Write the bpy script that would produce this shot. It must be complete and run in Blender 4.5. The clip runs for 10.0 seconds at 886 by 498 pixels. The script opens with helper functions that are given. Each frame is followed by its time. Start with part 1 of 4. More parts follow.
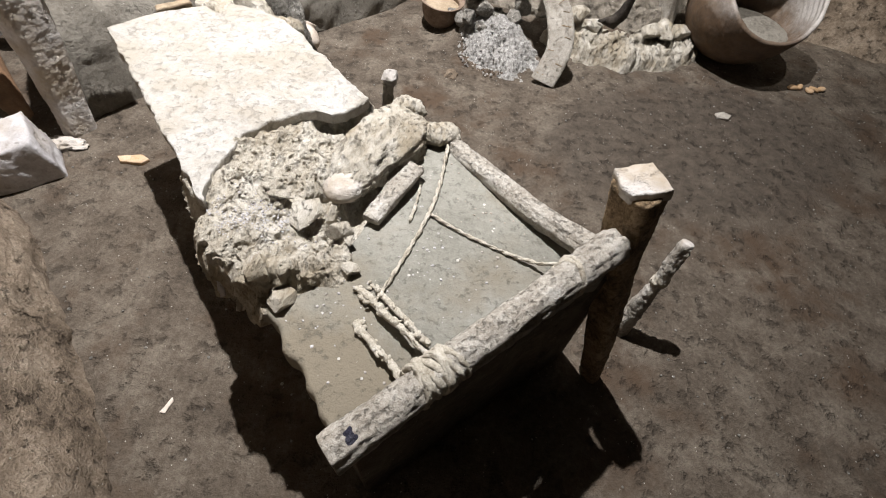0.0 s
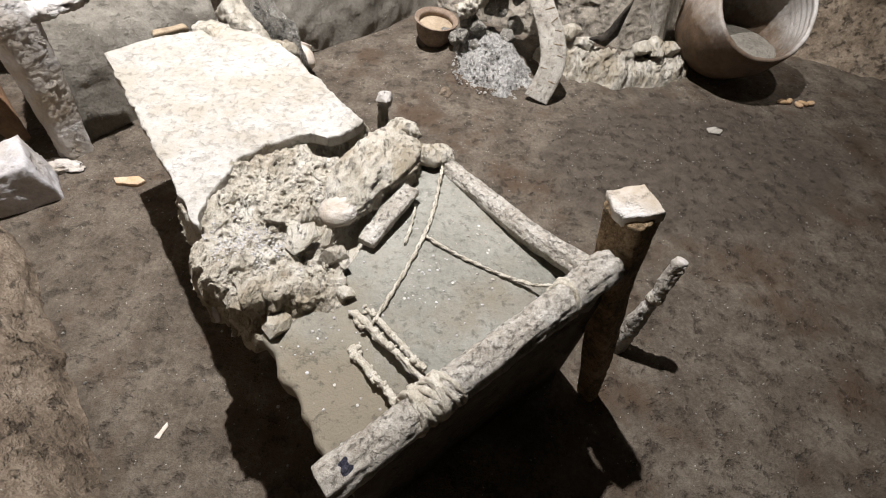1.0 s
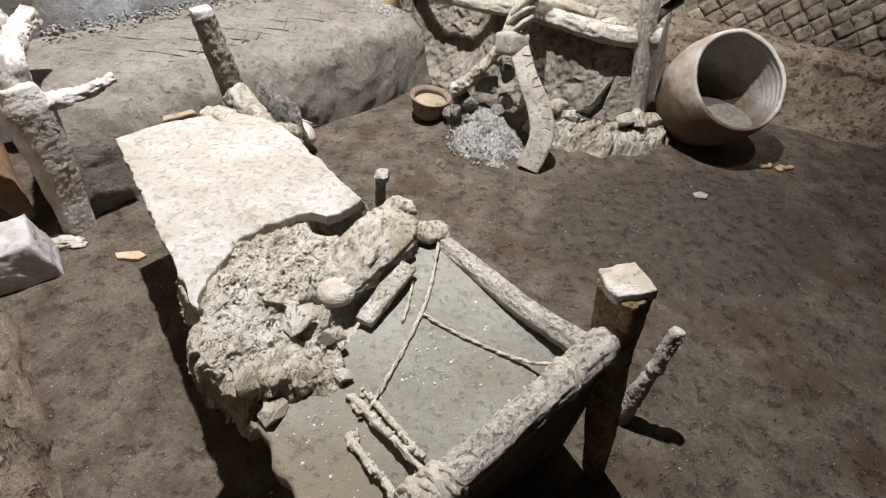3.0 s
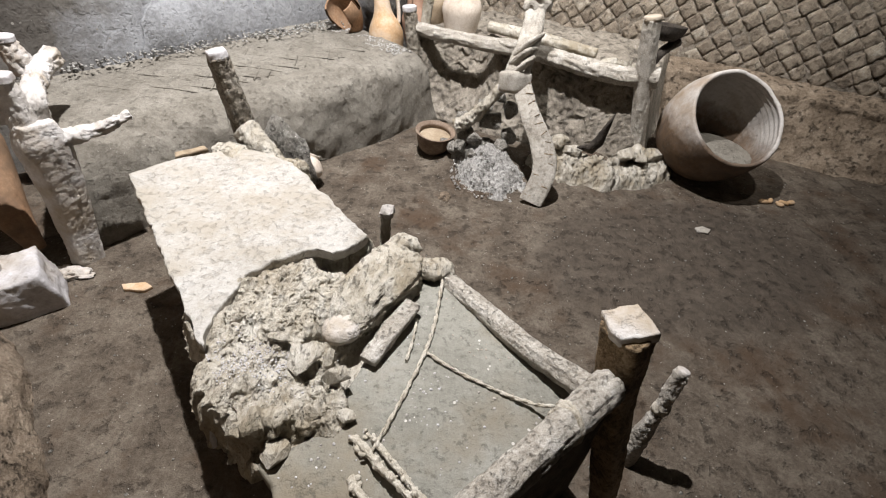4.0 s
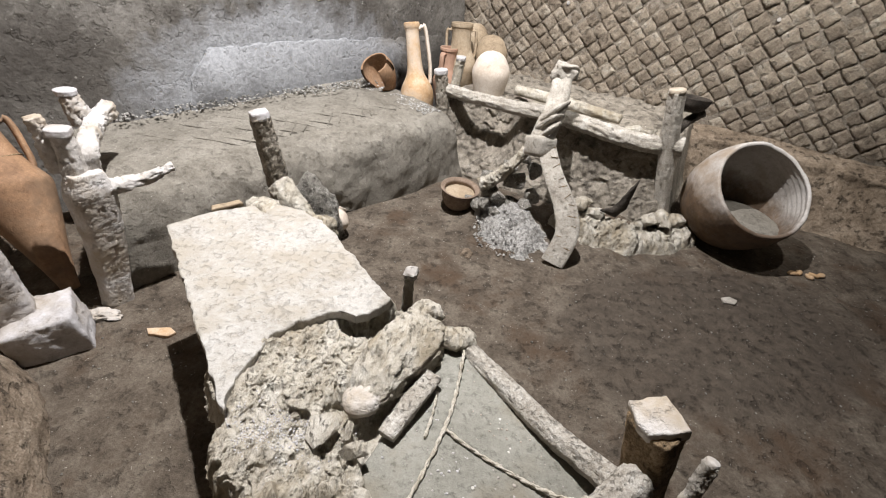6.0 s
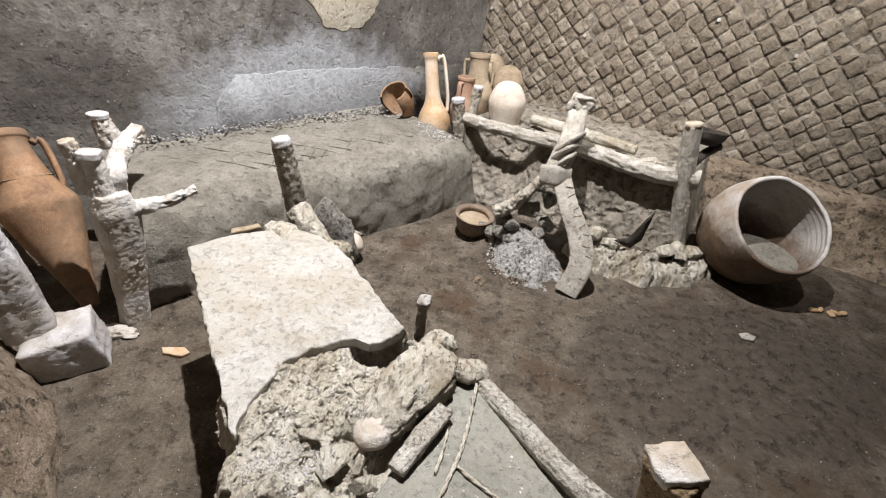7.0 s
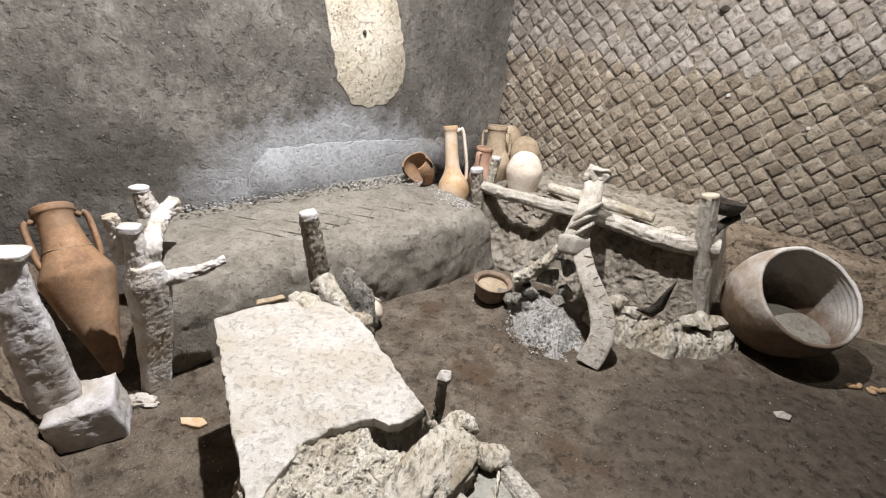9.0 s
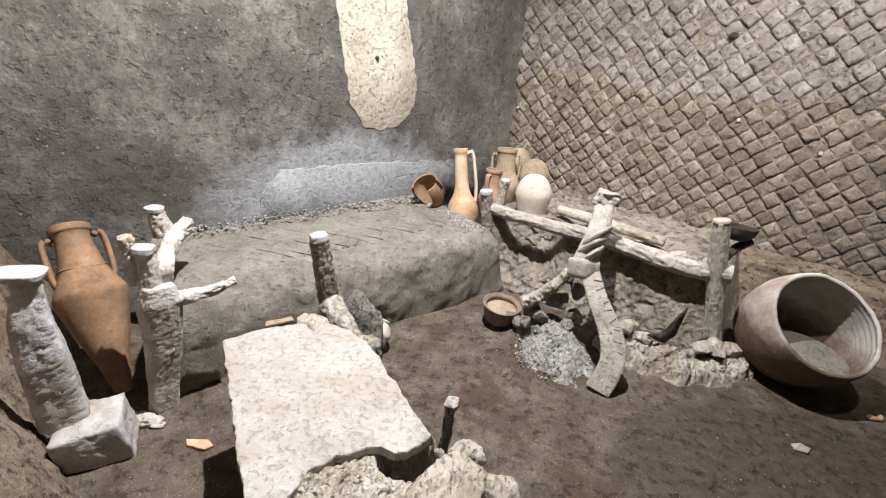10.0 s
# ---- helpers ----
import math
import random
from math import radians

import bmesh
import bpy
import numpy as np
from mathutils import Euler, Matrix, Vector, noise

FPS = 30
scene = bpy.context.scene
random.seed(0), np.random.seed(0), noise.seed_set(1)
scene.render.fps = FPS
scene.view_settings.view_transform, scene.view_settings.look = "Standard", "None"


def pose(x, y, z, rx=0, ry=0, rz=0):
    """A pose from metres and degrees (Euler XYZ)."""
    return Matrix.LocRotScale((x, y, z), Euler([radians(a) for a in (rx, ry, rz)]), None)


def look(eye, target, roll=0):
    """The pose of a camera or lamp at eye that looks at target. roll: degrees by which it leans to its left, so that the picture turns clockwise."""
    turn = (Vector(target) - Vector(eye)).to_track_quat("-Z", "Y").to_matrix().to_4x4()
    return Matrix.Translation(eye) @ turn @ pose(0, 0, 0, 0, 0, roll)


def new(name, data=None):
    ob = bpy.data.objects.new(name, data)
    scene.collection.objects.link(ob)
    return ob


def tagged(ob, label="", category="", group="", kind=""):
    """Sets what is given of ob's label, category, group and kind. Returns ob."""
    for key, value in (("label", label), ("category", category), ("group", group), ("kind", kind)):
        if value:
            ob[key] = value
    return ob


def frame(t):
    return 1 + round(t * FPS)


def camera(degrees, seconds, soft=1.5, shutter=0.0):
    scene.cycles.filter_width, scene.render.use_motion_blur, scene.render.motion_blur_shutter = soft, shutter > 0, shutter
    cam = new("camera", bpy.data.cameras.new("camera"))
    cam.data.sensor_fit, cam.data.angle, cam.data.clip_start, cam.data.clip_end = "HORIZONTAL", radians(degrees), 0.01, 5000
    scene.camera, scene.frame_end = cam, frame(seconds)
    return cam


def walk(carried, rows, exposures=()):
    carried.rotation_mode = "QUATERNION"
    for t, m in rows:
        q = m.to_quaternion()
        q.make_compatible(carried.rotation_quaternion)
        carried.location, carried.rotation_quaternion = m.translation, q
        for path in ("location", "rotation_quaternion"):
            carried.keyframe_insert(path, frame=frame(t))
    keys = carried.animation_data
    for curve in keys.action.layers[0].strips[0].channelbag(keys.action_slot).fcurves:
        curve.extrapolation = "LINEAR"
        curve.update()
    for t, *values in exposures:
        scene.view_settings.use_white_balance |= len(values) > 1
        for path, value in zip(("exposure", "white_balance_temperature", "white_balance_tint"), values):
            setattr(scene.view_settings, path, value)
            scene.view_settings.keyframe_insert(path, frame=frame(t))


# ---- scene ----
cam = camera(89.7, 10.0, 1.1)
PATH = [
    (0, (-0.081, 0.636, 1.448), (-0.052, 1.839, -0.149), 6.4),
    (0.5, (-0.079, 0.643, 1.458), (-0.049, 1.862, -0.128), 6.1),
    (1, (-0.077, 0.654, 1.467), (-0.042, 1.9, -0.097), 5.9),
    (1.5, (-0.078, 0.662, 1.478), (-0.041, 1.938, -0.061), 5.5),
    (2, (-0.075, 0.668, 1.486), (-0.038, 1.994, -0.011), 5.1),
    (2.5, (-0.077, 0.675, 1.5), (-0.042, 2.058, 0.056), 4.7),
    (4, (-0.086, 0.689, 1.549), (-0.079, 2.207, 0.246), 4.4),
    (4.5, (-0.093, 0.698, 1.567), (-0.099, 2.247, 0.301), 4.5),
    (5, (-0.103, 0.71, 1.586), (-0.129, 2.293, 0.364), 5.0),
    (5.5, (-0.111, 0.72, 1.603), (-0.164, 2.327, 0.414), 5.1),
    (7, (-0.131, 0.736, 1.645), (-0.284, 2.412, 0.565), 5.5),
    (7.5, (-0.139, 0.736, 1.663), (-0.313, 2.439, 0.629), 5.5),
    (8, (-0.145, 0.731, 1.684), (-0.347, 2.467, 0.712), 5.2),
    (8.5, (-0.149, 0.736, 1.704), (-0.38, 2.498, 0.786), 4.7),
    (9, (-0.155, 0.745, 1.721), (-0.417, 2.528, 0.854), 4.4),
    (9.5, (-0.159, 0.749, 1.731), (-0.445, 2.545, 0.9), 4.4),
    (10, (-0.158, 0.753, 1.744), (-0.471, 2.561, 0.949), 4.4),
]
walk(cam, [(t, look(eye, target, roll)) for t, eye, target, roll in PATH], [(0.0, 0.10), (1.5, 0.08), (2.5, -0.02), (4.5, -0.10), (7.0, -0.12), (10.0, -0.10)])

# ---- world and light ----
world = bpy.data.worlds.new("world")
scene.world = world
world.use_nodes = True
world.node_tree.nodes["Background"].inputs[0].default_value = (0.9, 0.95, 1.0, 1)
world.node_tree.nodes["Background"].inputs[1].default_value = 0.003
scene.view_settings.exposure = 0.0


def lamp(name, kind, eye, target, watts, colour, size, cone=120, blend=0.6):
    data = bpy.data.lights.new(name, kind)
    data.energy, data.color = watts, colour
    if kind == "SPOT":
        data.spot_size, data.spot_blend, data.shadow_soft_size = radians(cone), blend, size
    elif kind == "POINT":
        data.shadow_soft_size = size
    ob = new(name, data)
    ob.matrix_world = look(eye, target)
    return ob


KEY = (-0.60, 2.80, 4.5)
lamp("ceiling_lamp", "SPOT", KEY, (-1.45, 3.1, 0), 1780, (1.0, 0.97, 0.97), 0.035, 124, 1.0)
lamp("wall_spot", "SPOT", (0.1, 2.9, 3.4), (-1.35, 4.0, 0.55), 48, (0.86, 0.93, 1.0), 0.05, 50, 0.9)


# fill lamp with no known source, added to brighten the stone wall
lamp("stone_wall_spot", "SPOT", (1.2, 2.6, 3.6), (1.68, 4.6, 2.05), 710, (1.0, 0.97, 0.94), 0.05, 96, 1.0)


# ---- materials ----
def material(name, stops, scale=8.0, rough=0.9, bump=0.4, fine=90.0, speck=None, speck_scale=60.0, speck_cut=0.16, blotch=0.5,
             per_object=0.0, per_island=0.0, depth=0.02, stretch=(1, 1, 1), metal=0.0, stain=None, stain_cut=0.58, pits=0.0, pit_scale=30.0, stain_shade=None):
    """Colour stops over a broad and a fine noise, with specks, stains, grain and relief."""
    m = bpy.data.materials.new(name)
    m.use_nodes = True
    t = m.node_tree
    n, link = t.nodes, t.links.new
    shader = n["Principled BSDF"]
    shader.inputs["Metallic"].default_value = metal
    coord = n.new("ShaderNodeTexCoord")
    mapping = n.new("ShaderNodeMapping")
    mapping.inputs["Scale"].default_value = stretch
    link(coord.outputs["Object"], mapping.inputs["Vector"])

    def noise_at(size, detail, roughness=0.6):
        k = n.new("ShaderNodeTexNoise")
        k.inputs["Scale"].default_value, k.inputs["Detail"].default_value, k.inputs["Roughness"].default_value = size, detail, roughness
        link(mapping.outputs[0], k.inputs["Vector"])
        return k.outputs["Fac"]

    def maths(op, a, b, clamp=False):
        k = n.new("ShaderNodeMath")
        k.operation, k.use_clamp = op, clamp
        for socket, v in zip(k.inputs, (a, b)):
            if isinstance(v, (int, float)):
                socket.default_value = v
            else:
                link(v, socket)
        return k.outputs[0]

    def mix(fac, a, b, kind="MIX"):
        k = n.new("ShaderNodeMix")
        k.data_type, k.blend_type = "RGBA", kind
        for socket, v in ((k.inputs[0], fac), (k.inputs[6], a), (k.inputs[7], b)):
            if isinstance(v, (int, float)):
                socket.default_value = v
            elif isinstance(v, tuple):
                socket.default_value = (*v, 1)
            else:
                link(v, socket)
        return k.outputs[2]

    broad, grain = noise_at(scale, 5, 0.6), noise_at(fine, 4, 0.7)
    grit = noise_at(fine * 3.7, 3, 0.65)
    total = maths("ADD", maths("MULTIPLY", broad, blotch * 2.2), maths("MULTIPLY", grain, (1 - blotch) * 1.9))
    total = maths("ADD", total, maths("MULTIPLY", grit, (1 - blotch) * 0.9 + 0.15))
    total = maths("SUBTRACT", total, 0.075 + blotch * 1.1 + (1 - blotch) * 1.4 - 0.5)
    if per_object:
        info = n.new("ShaderNodeObjectInfo")
        total = maths("ADD", total, maths("MULTIPLY", maths("SUBTRACT", info.outputs["Random"], 0.5), per_object))
    if per_island:
        geo = n.new("ShaderNodeNewGeometry")
        total = maths("ADD", total, maths("MULTIPLY", maths("SUBTRACT", geo.outputs["Random Per Island"], 0.5), per_island))
    ramp = n.new("ShaderNodeValToRGB")
    while len(ramp.color_ramp.elements) < len(stops):
        ramp.color_ramp.elements.new(0.5)
    for e, (k, (at, colour)) in zip(ramp.color_ramp.elements, enumerate(stops)):
        e.position, e.color = at, (*colour, 1)
    link(total, ramp.inputs[0])
    colour = ramp.outputs[0]
    if stain:
        blot = n.new("ShaderNodeMapRange")
        blot.inputs[1].default_value, blot.inputs[2].default_value = stain_cut - 0.07, stain_cut + 0.07
        link(noise_at(scale * 0.45, 6, 0.65), blot.inputs[0])
        colour = mix(blot.outputs[0], colour, stain)
    height = maths("ADD", maths("MULTIPLY", noise_at(scale * 3, 8, 0.72), 1.0), maths("MULTIPLY", maths("ADD", grain, grit), 0.4))
    if stain_shade:
        # a soft-edged oval for stains and for painted shade: colour, centre, half-axes, and the direction along it
        pale, centre, axes, along, *across = stain_shade
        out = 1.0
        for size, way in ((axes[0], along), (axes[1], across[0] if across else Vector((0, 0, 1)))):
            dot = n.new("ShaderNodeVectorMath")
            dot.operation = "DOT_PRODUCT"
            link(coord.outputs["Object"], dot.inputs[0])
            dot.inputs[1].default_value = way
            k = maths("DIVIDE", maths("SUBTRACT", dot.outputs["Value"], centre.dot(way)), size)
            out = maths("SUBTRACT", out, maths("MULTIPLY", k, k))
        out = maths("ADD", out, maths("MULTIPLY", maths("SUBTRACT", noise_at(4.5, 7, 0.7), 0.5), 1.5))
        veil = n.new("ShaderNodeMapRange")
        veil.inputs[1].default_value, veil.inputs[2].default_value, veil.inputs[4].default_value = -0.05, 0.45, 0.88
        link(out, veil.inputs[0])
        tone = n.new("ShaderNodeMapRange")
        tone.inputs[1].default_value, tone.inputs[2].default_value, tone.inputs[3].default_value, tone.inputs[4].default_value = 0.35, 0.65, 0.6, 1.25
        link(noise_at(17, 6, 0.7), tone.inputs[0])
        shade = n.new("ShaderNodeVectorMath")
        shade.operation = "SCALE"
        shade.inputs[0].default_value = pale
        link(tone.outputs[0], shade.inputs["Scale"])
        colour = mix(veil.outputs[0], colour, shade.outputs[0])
    if pits:
        hollow = n.new("ShaderNodeMapRange")
        hollow.inputs[1].default_value, hollow.inputs[2].default_value = 0.55, 0.66
        link(noise_at(pit_scale, 5, 0.68), hollow.inputs[0])
        colour = mix(maths("MULTIPLY", hollow.outputs[0], pits), colour, tuple(c * 0.55 for c in stops[0][1]))
        height = maths("SUBTRACT", height, maths("MULTIPLY", hollow.outputs[0], 0.7))
    if speck:
        cells = n.new("ShaderNodeTexVoronoi")
        cells.inputs["Scale"].default_value = speck_scale
        link(mapping.outputs[0], cells.inputs["Vector"])
        gate = maths("GREATER_THAN", noise_at(speck_scale * 0.35, 2), 0.56)
        dot = maths("MULTIPLY", maths("LESS_THAN", cells.outputs["Distance"], speck_cut), gate)
        colour = mix(dot, colour, speck)
    link(colour, shader.inputs["Base Color"])
    shader.inputs["Roughness"].default_value = rough
    shader.inputs["Specular IOR Level"].default_value = 0.25
    relief = n.new("ShaderNodeBump")
    relief.inputs["Strength"].default_value, relief.inputs["Distance"].default_value = min(1.0, bump * 1.4), depth * 0.9
    link(height, relief.inputs["Height"])
    link(relief.outputs[0], shader.inputs["Normal"])
    return m


# the floor has one darker soft-edged oval in front of the jar
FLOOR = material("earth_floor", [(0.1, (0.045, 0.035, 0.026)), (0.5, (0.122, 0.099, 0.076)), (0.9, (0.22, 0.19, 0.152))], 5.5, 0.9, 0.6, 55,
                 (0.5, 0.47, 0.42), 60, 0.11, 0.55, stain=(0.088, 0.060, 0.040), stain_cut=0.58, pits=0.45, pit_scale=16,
                 stain_shade=((0.090, 0.073, 0.057), Vector((1.25, 2.55, 0)), (0.95, 0.58), Vector((0.96, 0.28, 0)), Vector((-0.28, 0.96, 0))))
BANK = material("packed_earth", [(0.1, (0.085, 0.063, 0.044)), (0.5, (0.25, 0.195, 0.142)), (0.9, (0.43, 0.355, 0.275))], 6, 0.95, 0.7, 50,
                (0.5, 0.47, 0.4), 50, 0.11, 0.55, depth=0.025, pits=0.7, pit_scale=22)
ASH = material("grey_ash", [(0.05, (0.150, 0.145, 0.122)), (0.5, (0.245, 0.240, 0.208)), (0.9, (0.33, 0.324, 0.290))], 4, 0.9, 0.3, 65,
               (0.56, 0.54, 0.50), 34, 0.13, 0.58, depth=0.012, stain=(0.215, 0.188, 0.142), stain_cut=0.57, pits=0.5, pit_scale=52)
RUBBLE = material("ash_rubble", [(0.1, (0.11, 0.10, 0.087)), (0.5, (0.30, 0.283, 0.25)), (0.9, (0.55, 0.53, 0.485))], 10, 0.95, 0.9, 60,
                  (0.75, 0.73, 0.69), 75, 0.22, 0.4, depth=0.025, pits=0.7, pit_scale=28)
FILL = material("grey_brown_fill", [(0.1, (0.13, 0.115, 0.096)), (0.5, (0.295, 0.262, 0.215)), (0.9, (0.46, 0.42, 0.36))], 7, 0.95, 0.8, 45,
                (0.62, 0.60, 0.56), 48, 0.12, 0.55, depth=0.022, pits=0.5, pit_scale=20)
CRUST = material("pale_crust", [(0.0, (0.24, 0.205, 0.155)), (0.42, (0.475, 0.435, 0.36)), (0.9, (0.70, 0.675, 0.615))], 9, 0.92, 0.8, 50,
                 None, 60, 0.1, 0.58, depth=0.014, stain=(0.36, 0.31, 0.23), stain_cut=0.55, pits=0.18, pit_scale=38, stretch=(1.7, 0.8, 1.3))
SLAB = material("pale_slab", [(0.0, (0.24, 0.22, 0.185)), (0.42, (0.385, 0.367, 0.335)), (0.9, (0.50, 0.49, 0.47))], 8, 0.85, 0.5, 55,
                (0.30, 0.27, 0.225), 70, 0.09, 0.5, depth=0.008, stain=(0.355, 0.325, 0.275), stain_cut=0.54, pits=0.12, pit_scale=46)
GRAVEL = material("pumice_gravel", [(0.1, (0.22, 0.21, 0.19)), (0.5, (0.45, 0.435, 0.41)), (0.9, (0.72, 0.71, 0.69))], 14, 0.95, 1.0, 80, (0.8, 0.79, 0.77), 90, 0.25, 0.4, depth=0.02, per_island=0.4, pits=0.5, pit_scale=50)
PLASTER = material("plaster_cast", [(0.05, (0.36, 0.33, 0.295)), (0.5, (0.56, 0.535, 0.51)), (0.9, (0.76, 0.745, 0.735))], 6, 0.85, 0.5, 26, None, blotch=0.62, depth=0.015,
                   stain=(0.43, 0.365, 0.285), stain_cut=0.53, pits=0.14, pit_scale=24)
WHITE = material("white_plaster", [(0.05, (0.27, 0.25, 0.24)), (0.5, (0.49, 0.478, 0.485)), (0.9, (0.68, 0.675, 0.69))], 5, 0.85, 0.4, 22, None, blotch=0.66, depth=0.014,
                 stain=(0.37, 0.33, 0.285), stain_cut=0.55, pits=0.16, pit_scale=18)
FOIL = material("dark_foil", [(0.1, (0.012, 0.012, 0.02)), (0.5, (0.03, 0.03, 0.05)), (0.9, (0.16, 0.16, 0.2))], 30, 0.4, 0.5, 90)
IRON = material("dark_iron", [(0.1, (0.015, 0.013, 0.012)), (0.5, (0.045, 0.037, 0.03)), (0.9, (0.10, 0.085, 0.07))], 14, 0.7, 0.5, 80)
WOOD = material("cast_wood", [(0.05, (0.21, 0.18, 0.14)), (0.5, (0.46, 0.425, 0.37)), (0.9, (0.72, 0.70, 0.655))], 14, 0.85, 0.8, 120, None, blotch=0.5, depth=0.009, pits=0.2, pit_scale=80)
DARKWOOD = material("brown_wood", [(0.3, (0.10, 0.07, 0.04)), (0.5, (0.27, 0.19, 0.11)), (0.7, (0.42, 0.32, 0.21))], 10, 0.75, 0.7, 90, None, blotch=0.5, depth=0.012, pits=0.5, pit_scale=30)
ROPE = material("cast_rope", [(0.05, (0.26, 0.215, 0.155)), (0.45, (0.53, 0.485, 0.40)), (0.9, (0.78, 0.75, 0.68))], 30, 0.9, 0.9, 200, None, depth=0.006)
STRAP = material("cast_strap", [(0.1, (0.23, 0.20, 0.165)), (0.5, (0.42, 0.39, 0.34)), (0.9, (0.60, 0.575, 0.525))], 9, 0.9, 0.55, 80, None, blotch=0.55, depth=0.010, pits=0.2, pit_scale=45)
TERRA = material("terracotta", [(0.1, (0.14, 0.08, 0.047)), (0.5, (0.285, 0.17, 0.097)), (0.9, (0.44, 0.29, 0.185))], 6, 0.7, 0.3, 55, None, blotch=0.65, depth=0.006,
                 stain=(0.19, 0.125, 0.08), stain_cut=0.54, pits=0.3, pit_scale=18)
POTTERY = material("sooty_pot_clay", [(0.1, (0.10, 0.07, 0.05)), (0.5, (0.21, 0.155, 0.115)), (0.9, (0.33, 0.26, 0.205))], 9, 0.8, 0.25, 70, None, blotch=0.6, depth=0.006)
PINK = material("pink_clay", [(0.1, (0.24, 0.145, 0.10)), (0.5, (0.36, 0.225, 0.16)), (0.9, (0.47, 0.32, 0.24))], 5, 0.75, 0.2, 60, None, blotch=0.7, depth=0.006)
CREAM = material("cream_clay", [(0.05, (0.42, 0.34, 0.26)), (0.5, (0.60, 0.53, 0.455)), (0.9, (0.74, 0.69, 0.63))], 6, 0.75, 0.25, 60, None, blotch=0.65, depth=0.006, pits=0.2, pit_scale=26)
BUFF = material("buff_clay", [(0.05, (0.17, 0.125, 0.08)), (0.5, (0.33, 0.26, 0.18)), (0.9, (0.48, 0.40, 0.30))], 6, 0.8, 0.25, 60, None, blotch=0.65, depth=0.006, pits=0.3, pit_scale=20)
TAN = material("orange_tan_clay", [(0.05, (0.28, 0.16, 0.08)), (0.45, (0.47, 0.31, 0.17)), (0.9, (0.66, 0.54, 0.42))], 5, 0.75, 0.25, 60, None, blotch=0.7, depth=0.006, pits=0.25, pit_scale=18, stain=(0.60, 0.51, 0.41), stain_cut=0.56)
# the dark oval low on the jar holds brown staining and shade together
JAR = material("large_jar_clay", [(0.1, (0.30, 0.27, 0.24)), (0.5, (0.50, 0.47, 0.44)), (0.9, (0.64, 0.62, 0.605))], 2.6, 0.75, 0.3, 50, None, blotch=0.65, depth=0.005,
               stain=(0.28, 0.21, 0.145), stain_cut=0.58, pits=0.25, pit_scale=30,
               stain_shade=((0.115, 0.070, 0.038), Vector((1.40, 3.3, 0.10)), (0.75, 0.36), Vector((1, 0, 0))))
TUFA = material("tufa_stone", [(0.1, (0.125, 0.10, 0.076)), (0.42, (0.238, 0.198, 0.154)), (0.6, (0.31, 0.262, 0.205)), (0.9, (0.45, 0.41, 0.345))], 14, 0.95, 0.8, 70,
                per_object=0.34, depth=0.016, blotch=0.55, pits=0.5, pit_scale=26)
TUFA_FAR = material("tufa_stone_joined", [(0.1, (0.125, 0.10, 0.076)), (0.42, (0.238, 0.198, 0.154)), (0.6, (0.31, 0.262, 0.205)), (0.9, (0.45, 0.41, 0.345))], 14, 0.95, 0.8, 70,
                    per_island=0.34, depth=0.016, blotch=0.55, pits=0.5, pit_scale=26)
TUFA_GREY = material("grey_tufa_stone", [(0.1, (0.15, 0.13, 0.115)), (0.42, (0.25, 0.222, 0.198)), (0.6, (0.31, 0.28, 0.252)), (0.9, (0.42, 0.392, 0.362))], 10, 0.95, 0.9, 45,
                     per_island=0.22, depth=0.016, blotch=0.55, pits=0.4, pit_scale=26)
MORTAR = material("old_mortar", [(0.2, (0.095, 0.08, 0.064)), (0.5, (0.205, 0.177, 0.143)), (0.8, (0.36, 0.32, 0.27))], 8, 0.95, 0.8, 60, None)
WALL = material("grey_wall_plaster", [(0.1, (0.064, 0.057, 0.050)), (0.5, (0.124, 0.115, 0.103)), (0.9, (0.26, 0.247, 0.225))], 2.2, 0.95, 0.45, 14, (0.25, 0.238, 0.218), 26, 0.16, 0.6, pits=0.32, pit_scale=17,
                stain_shade=((0.37, 0.382, 0.40), Vector((-0.37, 5.53, 0)) + Vector((-0.655, -0.756, 0)) * 1.85 + Vector((0, 0, 0.45)), (1.25, 0.75), Vector((-0.655, -0.756, 0))))
BENCH = material("tan_ash", [(0.05, (0.125, 0.112, 0.092)), (0.5, (0.225, 0.207, 0.175)), (0.9, (0.33, 0.31, 0.27))], 5, 0.95, 0.5, 55, (0.45, 0.43, 0.39), 45, 0.1, 0.55, pits=0.3, pit_scale=30)
GREYWOOD = material("weathered_wood", [(0.05, (0.11, 0.09, 0.068)), (0.5, (0.30, 0.265, 0.215)), (0.9, (0.56, 0.53, 0.47))], 16, 0.85, 0.9, 100, None, blotch=0.55, depth=0.012, pits=0.6, pit_scale=40)
PATCH = material("cream_wall_plaster", [(0.2, (0.36, 0.31, 0.235)), (0.5, (0.54, 0.49, 0.395)), (0.8, (0.66, 0.625, 0.54))], 4, 0.9, 0.5, 40, (0.2, 0.17, 0.135), 30, 0.22, pits=0.4, pit_scale=26)
# near-black colour for unseen surfaces, chosen to keep bounced light low
DARK = material("unseen_dark", [(0.3, (0.03, 0.03, 0.03)), (0.7, (0.05, 0.048, 0.046))], 2, 0.9, 0.2, 40)


# ---- mesh tools ----
def mesh(name, verts, faces, mat, smooth=True):
    me = bpy.data.meshes.new(name)
    me.from_pydata([tuple(v) for v in verts], [], faces)
    me.materials.append(mat)
    if smooth:
        me.polygons.foreach_set("use_smooth", [True] * len(me.polygons))
    me.update()
    return me


def thing(name, at, label, category, group="", kind=""):
    ob = new(name)
    ob.empty_display_size = 0.05
    ob.matrix_basis = Matrix.Translation(at)
    return tagged(ob, label, category, group, kind)


